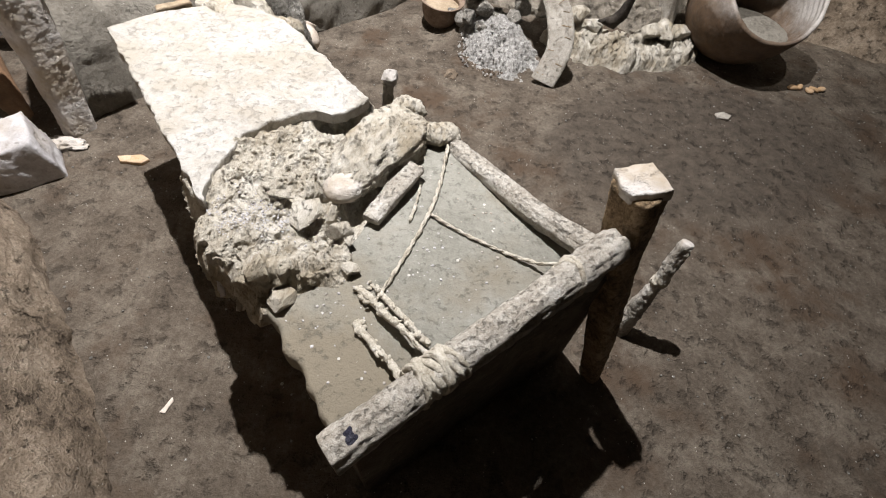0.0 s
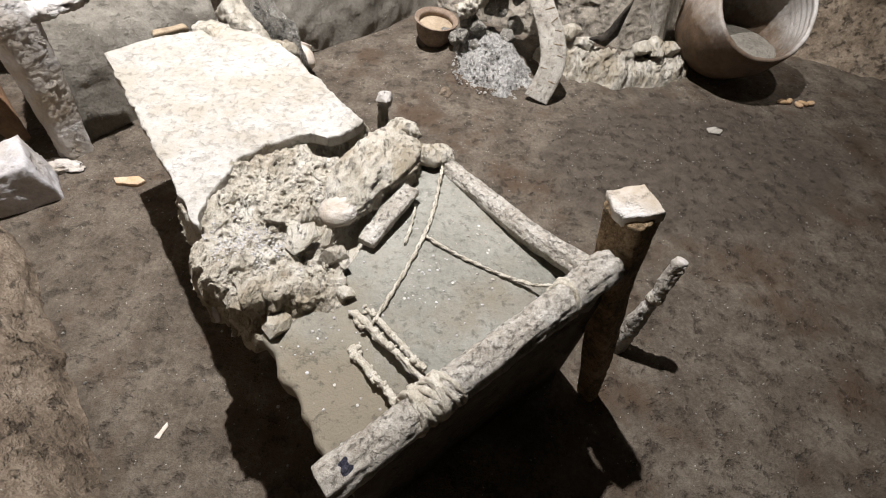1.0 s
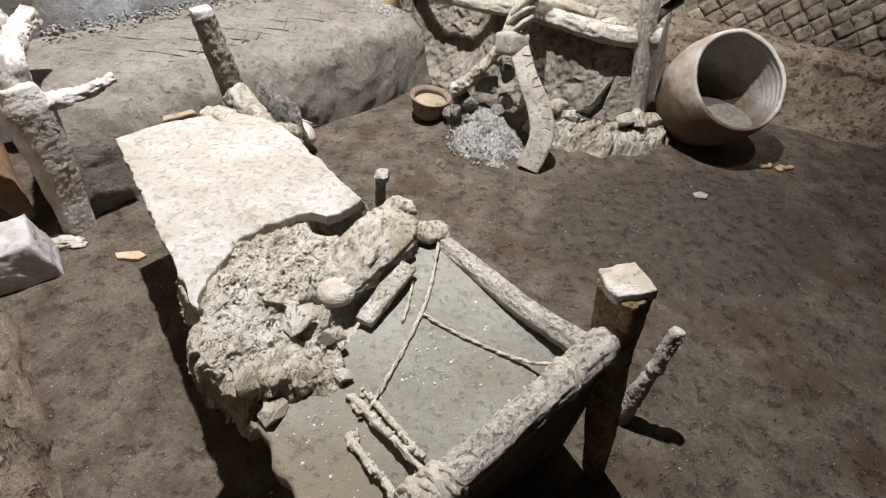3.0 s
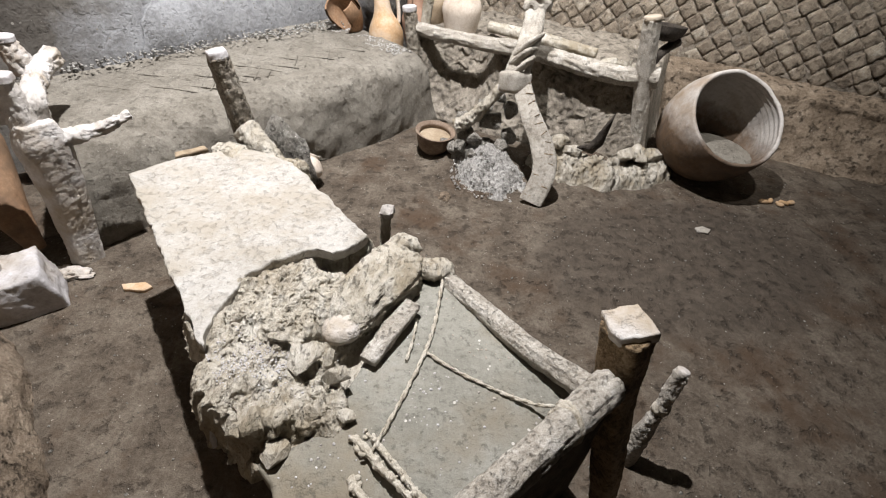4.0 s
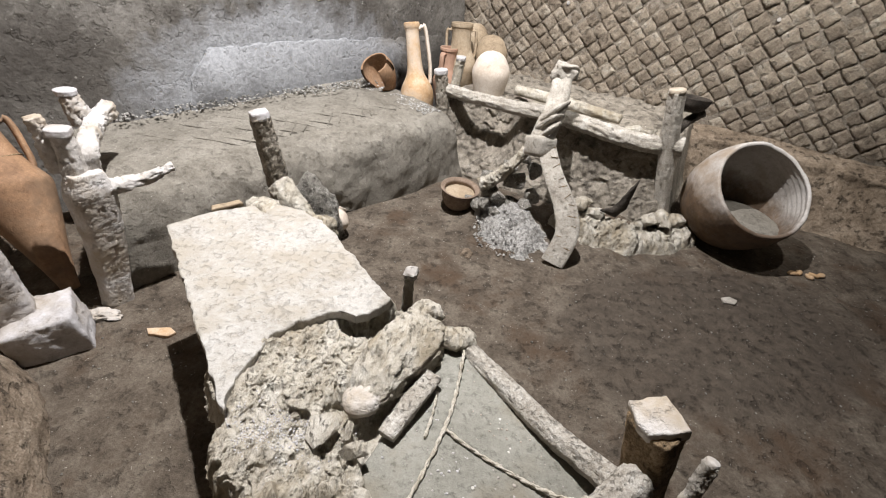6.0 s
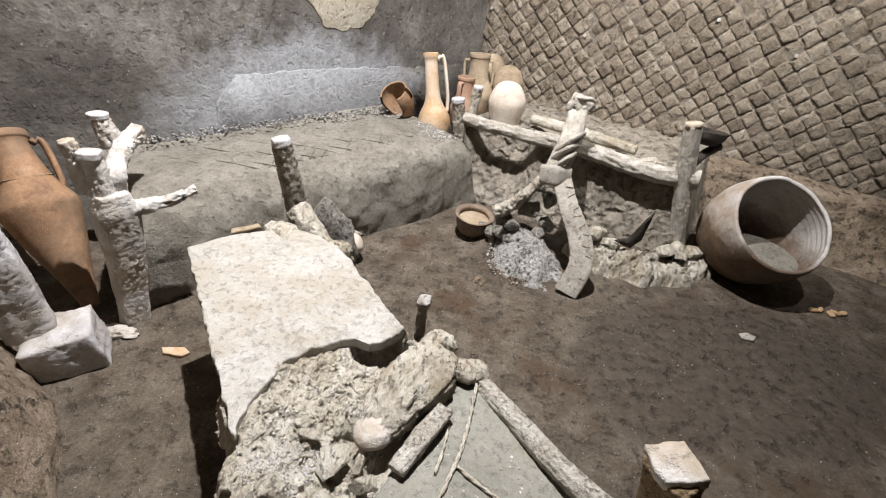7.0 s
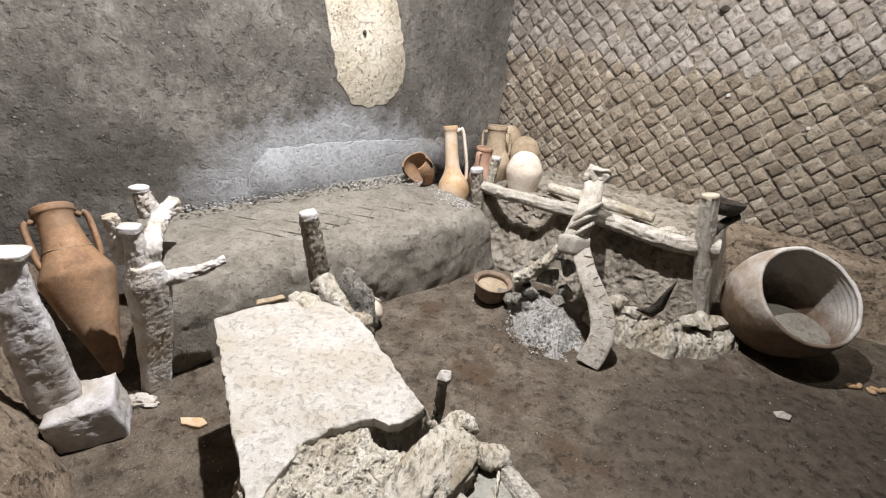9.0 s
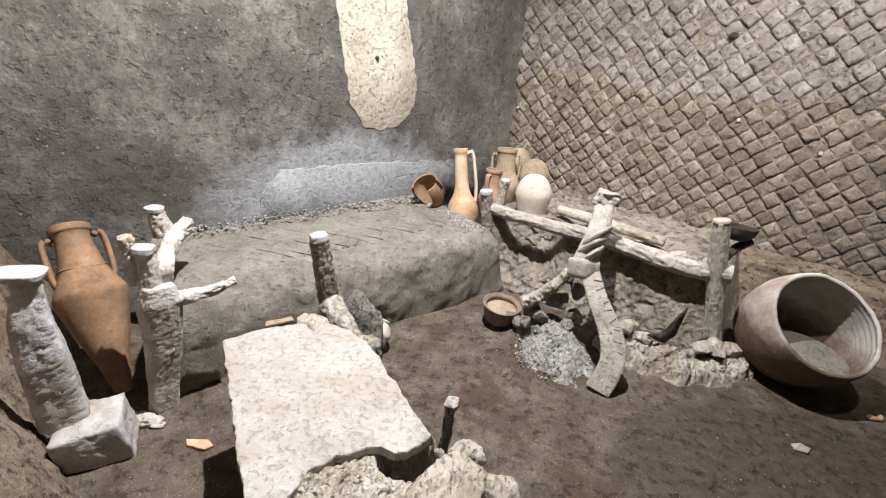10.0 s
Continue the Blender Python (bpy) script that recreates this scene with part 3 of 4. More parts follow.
# ---- tall amphora ----
def amphora(base, top, scale, mat, label, group="", across=(1, 0.1, 0), gap=None, neck=True, fat=1.0, keel=False, dusty=None, line=None):
    base, top = Vector(base), Vector(top)
    d = (top - base).normalized()
    x = (Vector(across) - d * d.dot(Vector(across))).normalized()
    m = Matrix.Translation(base) @ Matrix((x, d.cross(x), d)).transposed().to_4x4() @ Matrix.Diagonal((scale * fat, scale * fat, scale, 1))
    ob = thing("amphora", base, label, "amphora", group)
    outline = [(0.0, 0.0), (0.035, 0.005), (0.045, 0.06), (0.085, 0.2), (0.135, 0.36), (0.168, 0.50), (0.172, 0.57), (0.15, 0.635), (0.118, 0.70), (0.104, 0.76), (0.098, 0.86), (0.102, 0.905), (0.112, 0.925), (0.112, 0.955)]
    if keel:
        outline = [(0.0, 0.0), (0.04, 0.005), (0.052, 0.06), (0.088, 0.2), (0.138, 0.36), (0.178, 0.50), (0.188, 0.548), (0.180, 0.580), (0.148, 0.64), (0.122, 0.70), (0.104, 0.78), (0.092, 0.87), (0.096, 0.905), (0.108, 0.92), (0.108, 0.95)]
    if not neck:
        outline = [(r, z) for r, z in outline[:8]] + [(0.118, 0.69), (0.075, 0.725), (0.03, 0.738), (0.0, 0.74)]
    outline = line or outline
    part("body", lathe(vessel(outline, 0.014), m, 44, 0.012, 51, gap), mat, ob)
    if keel:
        crack = [m @ Vector((0.1235 * math.cos(w), 0.1235 * math.sin(w), 0.70 + 0.012 * math.sin(2 * w + 1))) for w in [0.35 * i for i in range(19)]]
        part("crack", tube(crack, [0.003, 0.003], 6, 0.02, 0.002, 30, 50), DARKWOOD, ob, "dark crack round the neck")
    if neck:
        for side in (1, -1) if not line else (1,):
            bow = ((0.10, 0.89), (0.135, 0.90), (0.152, 0.86), (0.152, 0.76), (0.148, 0.67), (0.135, 0.63)) if not line else ((0.06, 0.90), (0.10, 0.93), (0.118, 0.88), (0.128, 0.75), (0.135, 0.60), (0.125, 0.47))
            pts = [m @ Vector((side * r, 0, z)) for r, z in bow]
            part("handle", tube(pts, [0.032 * scale] * 3, 14, 0.012, 0.003, 20, 52 + side, 0.5, x), dusty or mat, ob)
    return ob


amphora((-2.00, 2.21, 0.05), (-2.49, 2.535, 0.82), 0.96, TERRA, "tall cracked orange-brown terracotta amphora leaning in the corner", "amphorae", (0.62, 0.78, 0.02), None, True, 0.90, True, TERRA)

# ---- amphorae and pots in the far corner ----
slim = [(0.0, 0.0), (0.04, 0.01), (0.09, 0.14), (0.135, 0.29), (0.148, 0.38), (0.130, 0.46), (0.085, 0.54), (0.066, 0.62), (0.060, 0.75), (0.058, 0.88), (0.068, 0.92), (0.068, 0.95)]
amphora((-0.60, 4.42, 0.14), (-0.735, 4.60, 1.0), 0.95, TAN, "slim orange amphora with a tall neck and one handle", "amphorae", (0.9, 0.2, 0), None, True, 0.98, line=slim, dusty=CREAM)
amphora((-0.33, 4.88, 0.20), (-0.35, 4.93, 0.95), 0.84, BUFF, "pale buff two-handled amphora with a broken shoulder", "amphorae")
amphora((-0.46, 4.80, 0.17), (-0.44, 4.82, 0.80), 0.68, PINK, "reddish narrow amphora standing against others", "amphorae", (0.5, 1, 0))
amphora((-0.05, 4.60, 0.20), (-0.07, 4.62, 0.9), 0.90, CREAM, "cream-coloured amphora with a closed rounded top", "amphorae", (1, 0.1, 0), None, False)
amphora((-0.08, 4.98, 0.30), (-0.08, 5.0, 1.0), 0.84, BUFF, "dusty brown amphora body behind the cream one", "amphorae", (1, 0.1, 0), None, False)
amphora((-0.24, 5.22, 0.42), (-0.24, 5.22, 1.0), 0.74, BUFF, "dusty brown amphora in the far corner", "amphorae", (1, 0.1, 0), None, False)
broken = thing("broken_amphora", (-0.9, 4.62, 0.5), "broken reddish amphora belly lying on gravel", "amphora", "amphorae")
shape = [(0.0, 0.0), (0.05, 0.01), (0.095, 0.08), (0.125, 0.17), (0.132, 0.24), (0.118, 0.30)]
part("body", lathe(vessel(shape, 0.014), pose(-0.90, 4.56, 0.48, 30, -22, 0), 36, 0.02, 57, lambda a, k: (13 + 5 * math.sin(9 * a) < k < 48 - 5 * math.sin(9 * a) and 0.52 < a < 0.80) or (k > 20 and k < 42 and a > 0.93)), TERRA, broken)

# ---- bed with the pale slab ----
P0, BU, BV = Vector((-0.21, 0.82, 0)), Vector((-0.641, 0.767, 0)), Vector((0.767, 0.641, 0))


def bed_at(u, v, z):
    return P0 + BU * u + BV * v + Vector((0, 0, z))


bed = thing("bed", bed_at(0.8, 0.3, 0), "ancient bed of grey ash with plaster-cast log rails", "bed")
foot_line = [(0.0, -0.01), (0.34, -0.005), (0.34, 0.16), (0.40, 0.23), (0.45, 0.33), (0.55, 0.42), (0.60, 0.56), (0.62, 0.665), (0.16, 0.685), (0.06, 0.70), (-0.01, 0.70), (0.0, 0.3)]
core_line = [(0.50, 0.06), (0.60, 0.05), (1.04, 0.04), (1.04, 0.36), (0.78, 0.36), (0.74, 0.59), (0.62, 0.56), (0.50, 0.56)]
head_line = [(1.02, 0.01), (1.62, 0.02), (1.62, 0.46), (1.2, 0.53), (1.02, 0.55)]
for line_, low_, top_ in ((foot_line, 0.525, 0.585), (core_line, -0.02, 0.40), (head_line, -0.02, 0.532)):
    part("ash_block", plate(line_, low_, top_, 0.012, 61, 0.02, bed_at, 0.012), ASH, bed)


# added block, coloured dark for under-bed shade; its corner closes a lit gap
base_line = [(0.01, 0.0), (0.30, 0.02), (0.40, 0.06), (0.62, 0.08), (0.62, 0.62), (0.16, 0.67), (0.05, 0.72), (0.025, 0.785), (-0.005, 0.79)]
part("earth_base", plate(base_line, -0.02, 0.53, 0.012, 60, 0.03, bed_at, 0.012), FLOOR, bed, "added block under the ash, dark for the shade there")


def mound_front(v):
    """Where the crust ends on the ash, by the place across the bed."""
    return float(np.interp(v, (-0.05, 0.0, 0.09, 0.12, 0.165, 0.20, 0.225, 0.26, 0.32, 0.50), (0.36, 0.36, 0.35, 0.325, 0.305, 0.33, 0.41, 0.47, 0.50, 0.54)))


def mound_edge(u):
    return -0.010 - 0.050 * ease(0.40, 0.56, u) * (1 - ease(0.60, 0.70, u)) + 0.015 * rough_at((u, 0, 0), 22, 68, 3)


def mound_point(a, b):
    u = 0.24 + 0.72 * a
    start = mound_edge(u) + 0.03 - 0.06 * ease(0.33, 0.38, u)
    v = start + (0.59 - start) * b
    q = bed_at(u, v, mound_height(u, v))
    return q + 0.012 * Vector((rough_at(q, 26, 70, 3), rough_at(q, 26, 72, 3), 0.3 * rough_at(q, 26, 74, 3))) * ease(0.30, 0.36, u)


def mound_height(u, v):
    p = Vector((u, v, 0))
    warp = 0.025 * rough_at(p, 9, 64, 3)
    k = ease(-0.012, 0.035, u - mound_front(v) + 0.6 * warp + 0.012 * rough_at(p, 38, 65, 3)) * (1 - ease(0.56, 0.62, v))
    swell = 0.036 * math.exp(-((v - 0.05) / 0.075) ** 2) * (1 - ease(0.52, 0.68, u)) + 0.014 * math.exp(-((u - 0.68) / 0.10) ** 2 - ((v - 0.30) / 0.10) ** 2)
    layers = terrace(0.030 * (0.5 + rough_at(p + Vector((warp, -warp, 0)), 6.5, 63, 4)), 0.009)
    folds = 0.012 - 0.016 * abs(rough_at(Vector((u * 0.8 + v * 0.6, (v - u) * 2.2, 0)), 8, 66, 4)) - 0.008 * abs(rough_at(Vector((u + 1.6 * v, v - u, 0)), 30, 67, 4))
    dips = 0.045 * (1 - ease(0.02, 0.055, math.hypot((u - 0.555) * 0.8, v - 0.235))) + 0.030 * (1 - ease(0.01, 0.04, math.hypot(u - 0.47, (v - 0.165) * 0.7)))
    cavity = 1 - ease(0.80, 1.05, math.hypot((u - 0.835) / 0.115, (v - 0.465) / 0.105))
    z = 0.572 + k * (0.016 + swell + layers + folds - 0.004) - k * dips - 0.40 * cavity
    edge = mound_edge(u)
    return z - 0.018 * ease(0.74, 0.80, u + 0.1 * (1 - ease(0.0, 0.12, v))) - 0.030 * ease(0.88, 0.93, u) - 0.11 * ease(0.33, 0.38, u) * (1 - ease(edge - 0.03, edge + 0.006, v)) - 0.02 * (1 - ease(0.26, 0.31, u)) - 0.14 * ease(0.56, 0.60, v)


part("cloth_mound", grid(360, 320, mound_point), CRUST, bed, "crumpled crust of pale ash and cloth")
part("foot_rail", tube([bed_at(-0.01, -0.03, 0.655), bed_at(-0.005, 0.2, 0.668), bed_at(0.0, 0.45, 0.68), bed_at(0.01, 0.70, 0.672)], [0.036, 0.034, 0.036, 0.041], 26, 0.012, 0.0075, 40, 66, along=0.13), WOOD, bed)
part("side_rail", tube([bed_at(0.04, 0.68, 0.63), bed_at(0.25, 0.665, 0.605), bed_at(0.62, 0.66, 0.575)], [0.033, 0.029, 0.028], 22, 0.012, 0.007, 40, 67, along=0.13), WOOD, bed)
part("corner_post", tube([(0.49, 1.25, -0.02), (0.44, 1.28, 0.25), (0.385, 1.325, 0.53), (0.347, 1.348, 0.79)], [0.030, 0.040, 0.048, 0.055], 20, 0.015, 0.006, 34, 68, 0.9, None, 0.0, 5.5, 0.5, True, 0.12), DARKWOOD, bed, "brown wooden corner post")
part("post_top", plate([(-0.046, -0.044), (0.0, -0.050), (0.045, -0.046), (0.051, 0.0), (0.046, 0.044), (0.0, 0.049), (-0.044, 0.046), (-0.051, 0.0)], -0.012, 0.016, 0.006, 69, 0.012, lambda x, y, z: pose(0.344, 1.350, 0.795, -4, -8, 12) @ Vector((x, y, z)), 0.004), PLASTER, bed, "pale sawn end")

# slab
slab_line = [(0.70, -0.014), (0.745, 0.01), (0.787, 0.041), (0.825, 0.088), (0.861, 0.128), (0.897, 0.182), (0.905, 0.252), (0.902, 0.30), (0.90, 0.357), (0.885, 0.385), (0.844, 0.421), (0.833, 0.454), (0.842, 0.499), (0.862, 0.556), (0.966, 0.549), (1.061, 0.546), (1.137, 0.552), (1.20, 0.54), (1.34, 0.545), (1.43, 0.53), (1.53, 0.50), (1.62, 0.44), (1.67, 0.34), (1.70, 0.17), (1.68, 0.05), (1.665, -0.005), (1.3, -0.012), (1.29, 0.0), (1.27, -0.012)]
slab = tagged(part("slab", plate(slab_line, 0.568, 0.602, 0.008, 71, 0.010, bed_at, 0.006), SLAB, None, "", False), "thick cream plaster slab with a broken wavy edge on the bed", "slab")
slab_tile = tagged(part("tile_piece", plate([(1.70, 0.16), (1.74, 0.17), (1.74, 0.28), (1.71, 0.29)], 0.588, 0.608, 0.006, 72, 0.02, bed_at), BUFF), "small broken tile lying at the slab edge", "tile fragment")


def casts():
    rod = bed_at(0.515, 0.285, 0.640), bed_at(0.555, 0.34, 0.645), bed_at(0.60, 0.42, 0.640), bed_at(0.64, 0.51, 0.632), bed_at(0.69, 0.60, 0.612)
    ob = tagged(part("cloth_cast", tube(rod, [0.042, 0.066, 0.084, 0.088, 0.060], 32, 0.010, 0.020, 12, 81, 0.46, (0.15, -0.15, 1), 0.0, 3.2, 0.0, True, 0.16), CRUST), "pale crumpled cloth bundle cast lying on the bed", "cloth bundle")
    part("bundle_end", lump(bed_at(0.522, 0.290, 0.640), (0.050, 0.046, 0.027), 0.14, 12, 80), PLASTER, ob, "whitish rounded end of the bundle")
    tagged(part("wrapped_joint", lump(bed_at(0.735, 0.615, 0.612), (0.055, 0.05, 0.042), 0.34, 18, 82), CRUST), "rounded pale lump beside the cloth bundle", "plaster lump")
    tagged(part("wrapped_joint", lump(bed_at(0.60, 0.640, 0.606), (0.060, 0.042, 0.030), 0.30, 18, 83), CRUST), "knotted rope lump on the rail end", "rope knot")
    tagged(part("plank_piece", tube([bed_at(0.425, 0.305, 0.602), bed_at(0.468, 0.40, 0.612), bed_at(0.512, 0.50, 0.612)], [0.024, 0.027, 0.024], 14, 0.012, 0.006, 40, 84, 0.5, (0, 0, 1), 0.0, 5.0, 0.0, True, 0.12), WOOD), "narrow broken wood piece under the bundle", "wood piece")
    for u, v, lift, size, seed in ((0.515, 0.186, 0.022, (0.056, 0.043, 0.036), 85), (0.462, 0.222, 0.014, (0.026, 0.023, 0.022), 86), (0.605, 0.158, 0.012, (0.036, 0.022, 0.012), 87), (0.418, 0.214, 0.012, (0.044, 0.026, 0.02), 88),
                                (0.37, 0.135, 0.004, (0.03, 0.022, 0.014), 89), (0.345, 0.032, 0.004, (0.038, 0.032, 0.028), 90), (0.415, 0.02, 0.006, (0.052, 0.034, 0.03), 91), (0.335, 0.19, 0.002, (0.03, 0.02, 0.013), 92)):
        z = max(0.585, mound_height(u, v)) + lift
        tagged(part("stone", rock(bed_at(u, v, z), size, seed, seed * 37), CRUST, None, "", False), "pale angular stone lying on the ash bed", "stone", "stones on the bed")


casts()
for u, v, z, size, seed in ((0.545, -0.022, 0.545, (0.045, 0.018, 0.03), 93), (0.50, -0.022, 0.46, (0.034, 0.022, 0.03), 94), (0.36, -0.012, 0.55, (0.035, 0.022, 0.04), 95), (0.47, -0.01, 0.60, (0.05, 0.03, 0.022), 96), (0.60, -0.016, 0.60, (0.055, 0.03, 0.026), 97)):
    tagged(part("plaster_crust", rock(bed_at(u, v, z), size, seed, 128, 22), WHITE if seed < 95 else CRUST, None, "", False), "pale plaster crumb hanging on the bed edge", "plaster lump", "plaster crumbs")


tagged(part("plaster_shard", plate([(0.475, 0.515), (0.50, 0.49), (0.585, 0.545), (0.60, 0.575), (0.56, 0.57)], -0.006, 0.004, 0.006, 98, 0.012, lambda u, z, n: bed_at(u, -0.070 + n + 0.3 * (z - 0.5), z), 0.002), WHITE), "thin bright white plaster splinter hanging from the bed edge", "plaster shard")


def rope(points, r=0.0055, seed=1, label="thin plaster-cast rope lying across the ash"):
    geos = []
    pts, _ = spline(points, 0.006)
    for strand in range(2):
        track = []
        for i, p in enumerate(pts):
            w = i * 0.62 + strand * math.pi
            d = (pts[min(i + 1, len(pts) - 1)] - pts[max(i - 1, 0)]).normalized()
            a = d.cross(Vector((0, 0, 1))).normalized()
            track.append(p + (a * math.cos(w) + Vector((0, 0, 1)) * math.sin(w)) * r * 0.55)
        geos.append(tube(track, [r * 0.75] * 2, 6, 1.0, 0.004, 60, seed + strand))
    return tagged(part("rope", join(*geos), ROPE), label, "rope", "ropes of the bed")


def on_ash(x, y, dz=0.591):
    return (x, y, dz)


rope([(-0.075, 1.66, 0.60), on_ash(-0.09, 1.48), on_ash(-0.115, 1.37), on_ash(-0.165, 1.22), on_ash(-0.21, 1.11)], 0.0042, 91)
rope([on_ash(-0.105, 1.39), on_ash(-0.035, 1.345), on_ash(0.08, 1.29), (0.16, 1.255, 0.605), (0.205, 1.225, 0.655)], 0.0038, 93, "thick twisted cast rope tied to the log rail")
rope([on_ash(-0.14, 1.50), on_ash(-0.145, 1.42), on_ash(-0.155, 1.36)], 0.0032, 95)
def cord(a, b, r, seed):
    """A stiff cord in its crust of clotted plaster, half sunk in the ash."""
    rng, geos = random.Random(seed), []
    a, b = Vector(a), Vector(b)
    line = [a.lerp(b, k / 6) + Vector((rng.uniform(-1, 1), rng.uniform(-1, 1), rng.uniform(-1, 0.2))) * 0.004 for k in range(7)]
    geos.append(tube(line, [r * rng.uniform(0.55, 1.0) for _ in range(7)], 10, 0.007, 0.007, 42, seed))
    for _ in range(26):
        c = a.lerp(b, rng.random() ** 1.3 * 0.85) + Vector((rng.uniform(-1, 1), rng.uniform(-1, 1), rng.uniform(-0.6, 0.5))) * r
        q = r * rng.uniform(0.3, 0.75)
        geos.append(lump(c, (q * 1.4, q, q * 0.8), 0.5, 60, rng.randrange(99), (0, 0, rng.random() * 360), 2))
    tagged(part("cord", join(*geos), ROPE), "stiff plaster-cast cord running to the rail binding", "rope", "ropes of the bed")


cord((-0.25, 1.15, 0.594), (-0.065, 0.985, 0.632), 0.0095, 97)
cord((-0.235, 1.065, 0.590), (-0.12, 0.945, 0.62), 0.0085, 98)
cord((-0.22, 1.165, 0.590), (-0.075, 1.02, 0.612), 0.0065, 99)


def binding(u, v, z, r, width, turns, seed, label):
    geos = []
    for k in range(turns):
        o = (k - (turns - 1) / 2) * width / turns
        c = bed_at(u, v + o, z)
        ring = [c + (BU * math.cos(w) + Vector((0, 0, 1)) * math.sin(w)) * r * (1 + 0.06 * math.sin(seed + k * 2.3)) + BV * 0.012 * math.sin(w + k) for w in [2 * math.pi * i / 14 for i in range(15)]]
        geos.append(tube(ring, [0.0075, 0.006, 0.0075], 8, 0.010, 0.007, 40, seed + k))
    return tagged(part("rope_binding", join(*geos), ROPE), label, "rope binding", "ropes of the bed")


tagged(part("foil_scrap", rock(bed_at(-0.012, 0.012, 0.662), (0.022, 0.02, 0.036), 113, 20, 20), FOIL, None, "", False), "scrap of crumpled dark foil round the rail end", "foil scrap")
binding(-0.002, 0.19, 0.668, 0.034, 0.085, 12, 101, "coiled rope binding round the log rail")
binding(0.004, 0.545, 0.677, 0.037, 0.018, 2, 111, "single rope turn round the log rail")

# ---- stake beside the bed ----
stake = thing("stake", (0.63, 1.44, 0), "thin knotty plaster-cast stake standing in the floor", "stake")
part("shaft", tube([(0.615, 1.435, -0.02), (0.635, 1.455, 0.15), (0.65, 1.47, 0.27), (0.66, 1.485, 0.34), (0.672, 1.505, 0.425)], [0.034, 0.029, 0.018, 0.024, 0.023], 14, 0.01, 0.009, 30, 121), WOOD, stake)
part("knot", lump((0.652, 1.475, 0.28), (0.028, 0.026, 0.03), 0.35, 24, 122), ROPE, stake)
part("top", tube([(0.671, 1.504, 0.42), (0.674, 1.508, 0.434)], [0.021, 0.02], 12, 0.008, 0.004, 24, 123), PLASTER, stake, "pale flat top")

# ---- post and leaning log behind the slab ----
mid_post = thing("bed_post", (-1.07, 2.66, 0), "square-topped rough plaster post with brown streaks", "bed post")
part("trunk", tube([(-1.03, 2.66, -0.02), (-1.06, 2.65, 0.4), (-1.085, 2.645, 0.65), (-1.11, 2.64, 0.87)], [0.058, 0.055, 0.052, 0.046], 18, 0.014, 0.012, 26, 131, 0.9, None, 0.0, 4.0, 0.3, True, 0.25), GREYWOOD, mid_post)
part("cap", tube([(-1.108, 2.64, 0.862), (-1.112, 2.64, 0.895)], [0.047, 0.045], 10, 0.01, 0.004, 12, 132, 0.9, None, 0.0, 5.0, 0.3), WHITE, mid_post, "white squared top")
tagged(part("leaning_log", tube([(-1.0, 2.52, 0.60), (-0.90, 2.44, 0.52), (-0.72, 2.33, 0.36)], [0.055, 0.052, 0.045], 18, 0.012, 0.020, 14, 133), CRUST), "short pale log leaning behind the slab", "log")
tagged(part("ash_clod", lump((-0.90, 2.62, 0.30), (0.13, 0.11, 0.32), 0.3, 9, 134), RUBBLE), "clod of grey ash against the post", "ash clod")
jug = thing("jug", (-0.94, 2.98, 0), "small rounded cream clay jug lying on the floor", "jug")
part("body", lathe(vessel([(0.0, 0.0), (0.05, 0.01), (0.085, 0.06), (0.09, 0.1), (0.06, 0.15), (0.035, 0.17), (0.04, 0.19)], 0.008), pose(-0.94, 2.98, 0.05, -35, 20, 0) @ Matrix.Scale(0.85, 4), 28, 0.01, 135), CREAM, jug)
tagged(part("peg", tube([(-0.34, 2.06, -0.02), (-0.325, 2.07, 0.28), (-0.31, 2.085, 0.495)], [0.026, 0.020, 0.018], 10, 0.012, 0.014, 20, 136), CRUST), "short plaster peg standing by the bed side", "peg")
tagged(part("stone", rock((-0.305, 2.09, 0.515), (0.034, 0.030, 0.030), 139, 30, 26), PLASTER, None, "", False), "small pale stone perched on the peg", "stone")
tagged(part("plaster_crust", lump(bed_at(1.66, 0.36, 0.575), (0.07, 0.12, 0.03), 0.35, 14, 138, (0, 0, 40)), CRUST), "broken pale crust at the head of the slab", "plaster lump")
tagged(part("plaster_crust", lump(bed_at(1.50, 0.56, 0.50), (0.07, 0.05, 0.07), 0.4, 14, 139, (0, 0, 40)), CRUST), "pale crumbled crust under the slab edge", "plaster lump")

# ---- shallow pot ----
pot = thing("pot", (-0.22, 3.52, 0), "wide brown clay cooking pot filled with earth", "pot")
pm = pose(-0.200, 3.545, 0.005, 4, 5, 0)
part("body", lathe(vessel([(0.0, 0.0), (0.06, 0.005), (0.105, 0.05), (0.122, 0.11), (0.118, 0.15), (0.14, 0.165)], 0.010), pm, 40, 0.01, 141), POTTERY, pot)
part("earth_fill", grid(14, 14, lambda a, b: pm @ Vector((0.116 * (2 * a - 1) * math.sqrt(1 - 0.5 * (2 * b - 1) ** 2), 0.116 * (2 * b - 1) * math.sqrt(1 - 0.5 * (2 * a - 1) ** 2), 0.122 + 0.003 * rough_at((a, b, 0), 4, 142)))), BUFF, pot, "smooth tan earth filling the pot")

# ---- big jar ----
jar = thing("large_jar", (1.62, 3.45, 0), "big round tan clay jar lying tilted with its mouth open", "jar")
axis = Vector((0.13, -0.69, 0.71)).normalized()
jm = Matrix.Translation(Vector((1.63, 3.50, 0.330)) - axis * 0.326) @ axis.to_track_quat("Z", "Y").to_matrix().to_4x4() @ Matrix.Scale(0.945, 4)
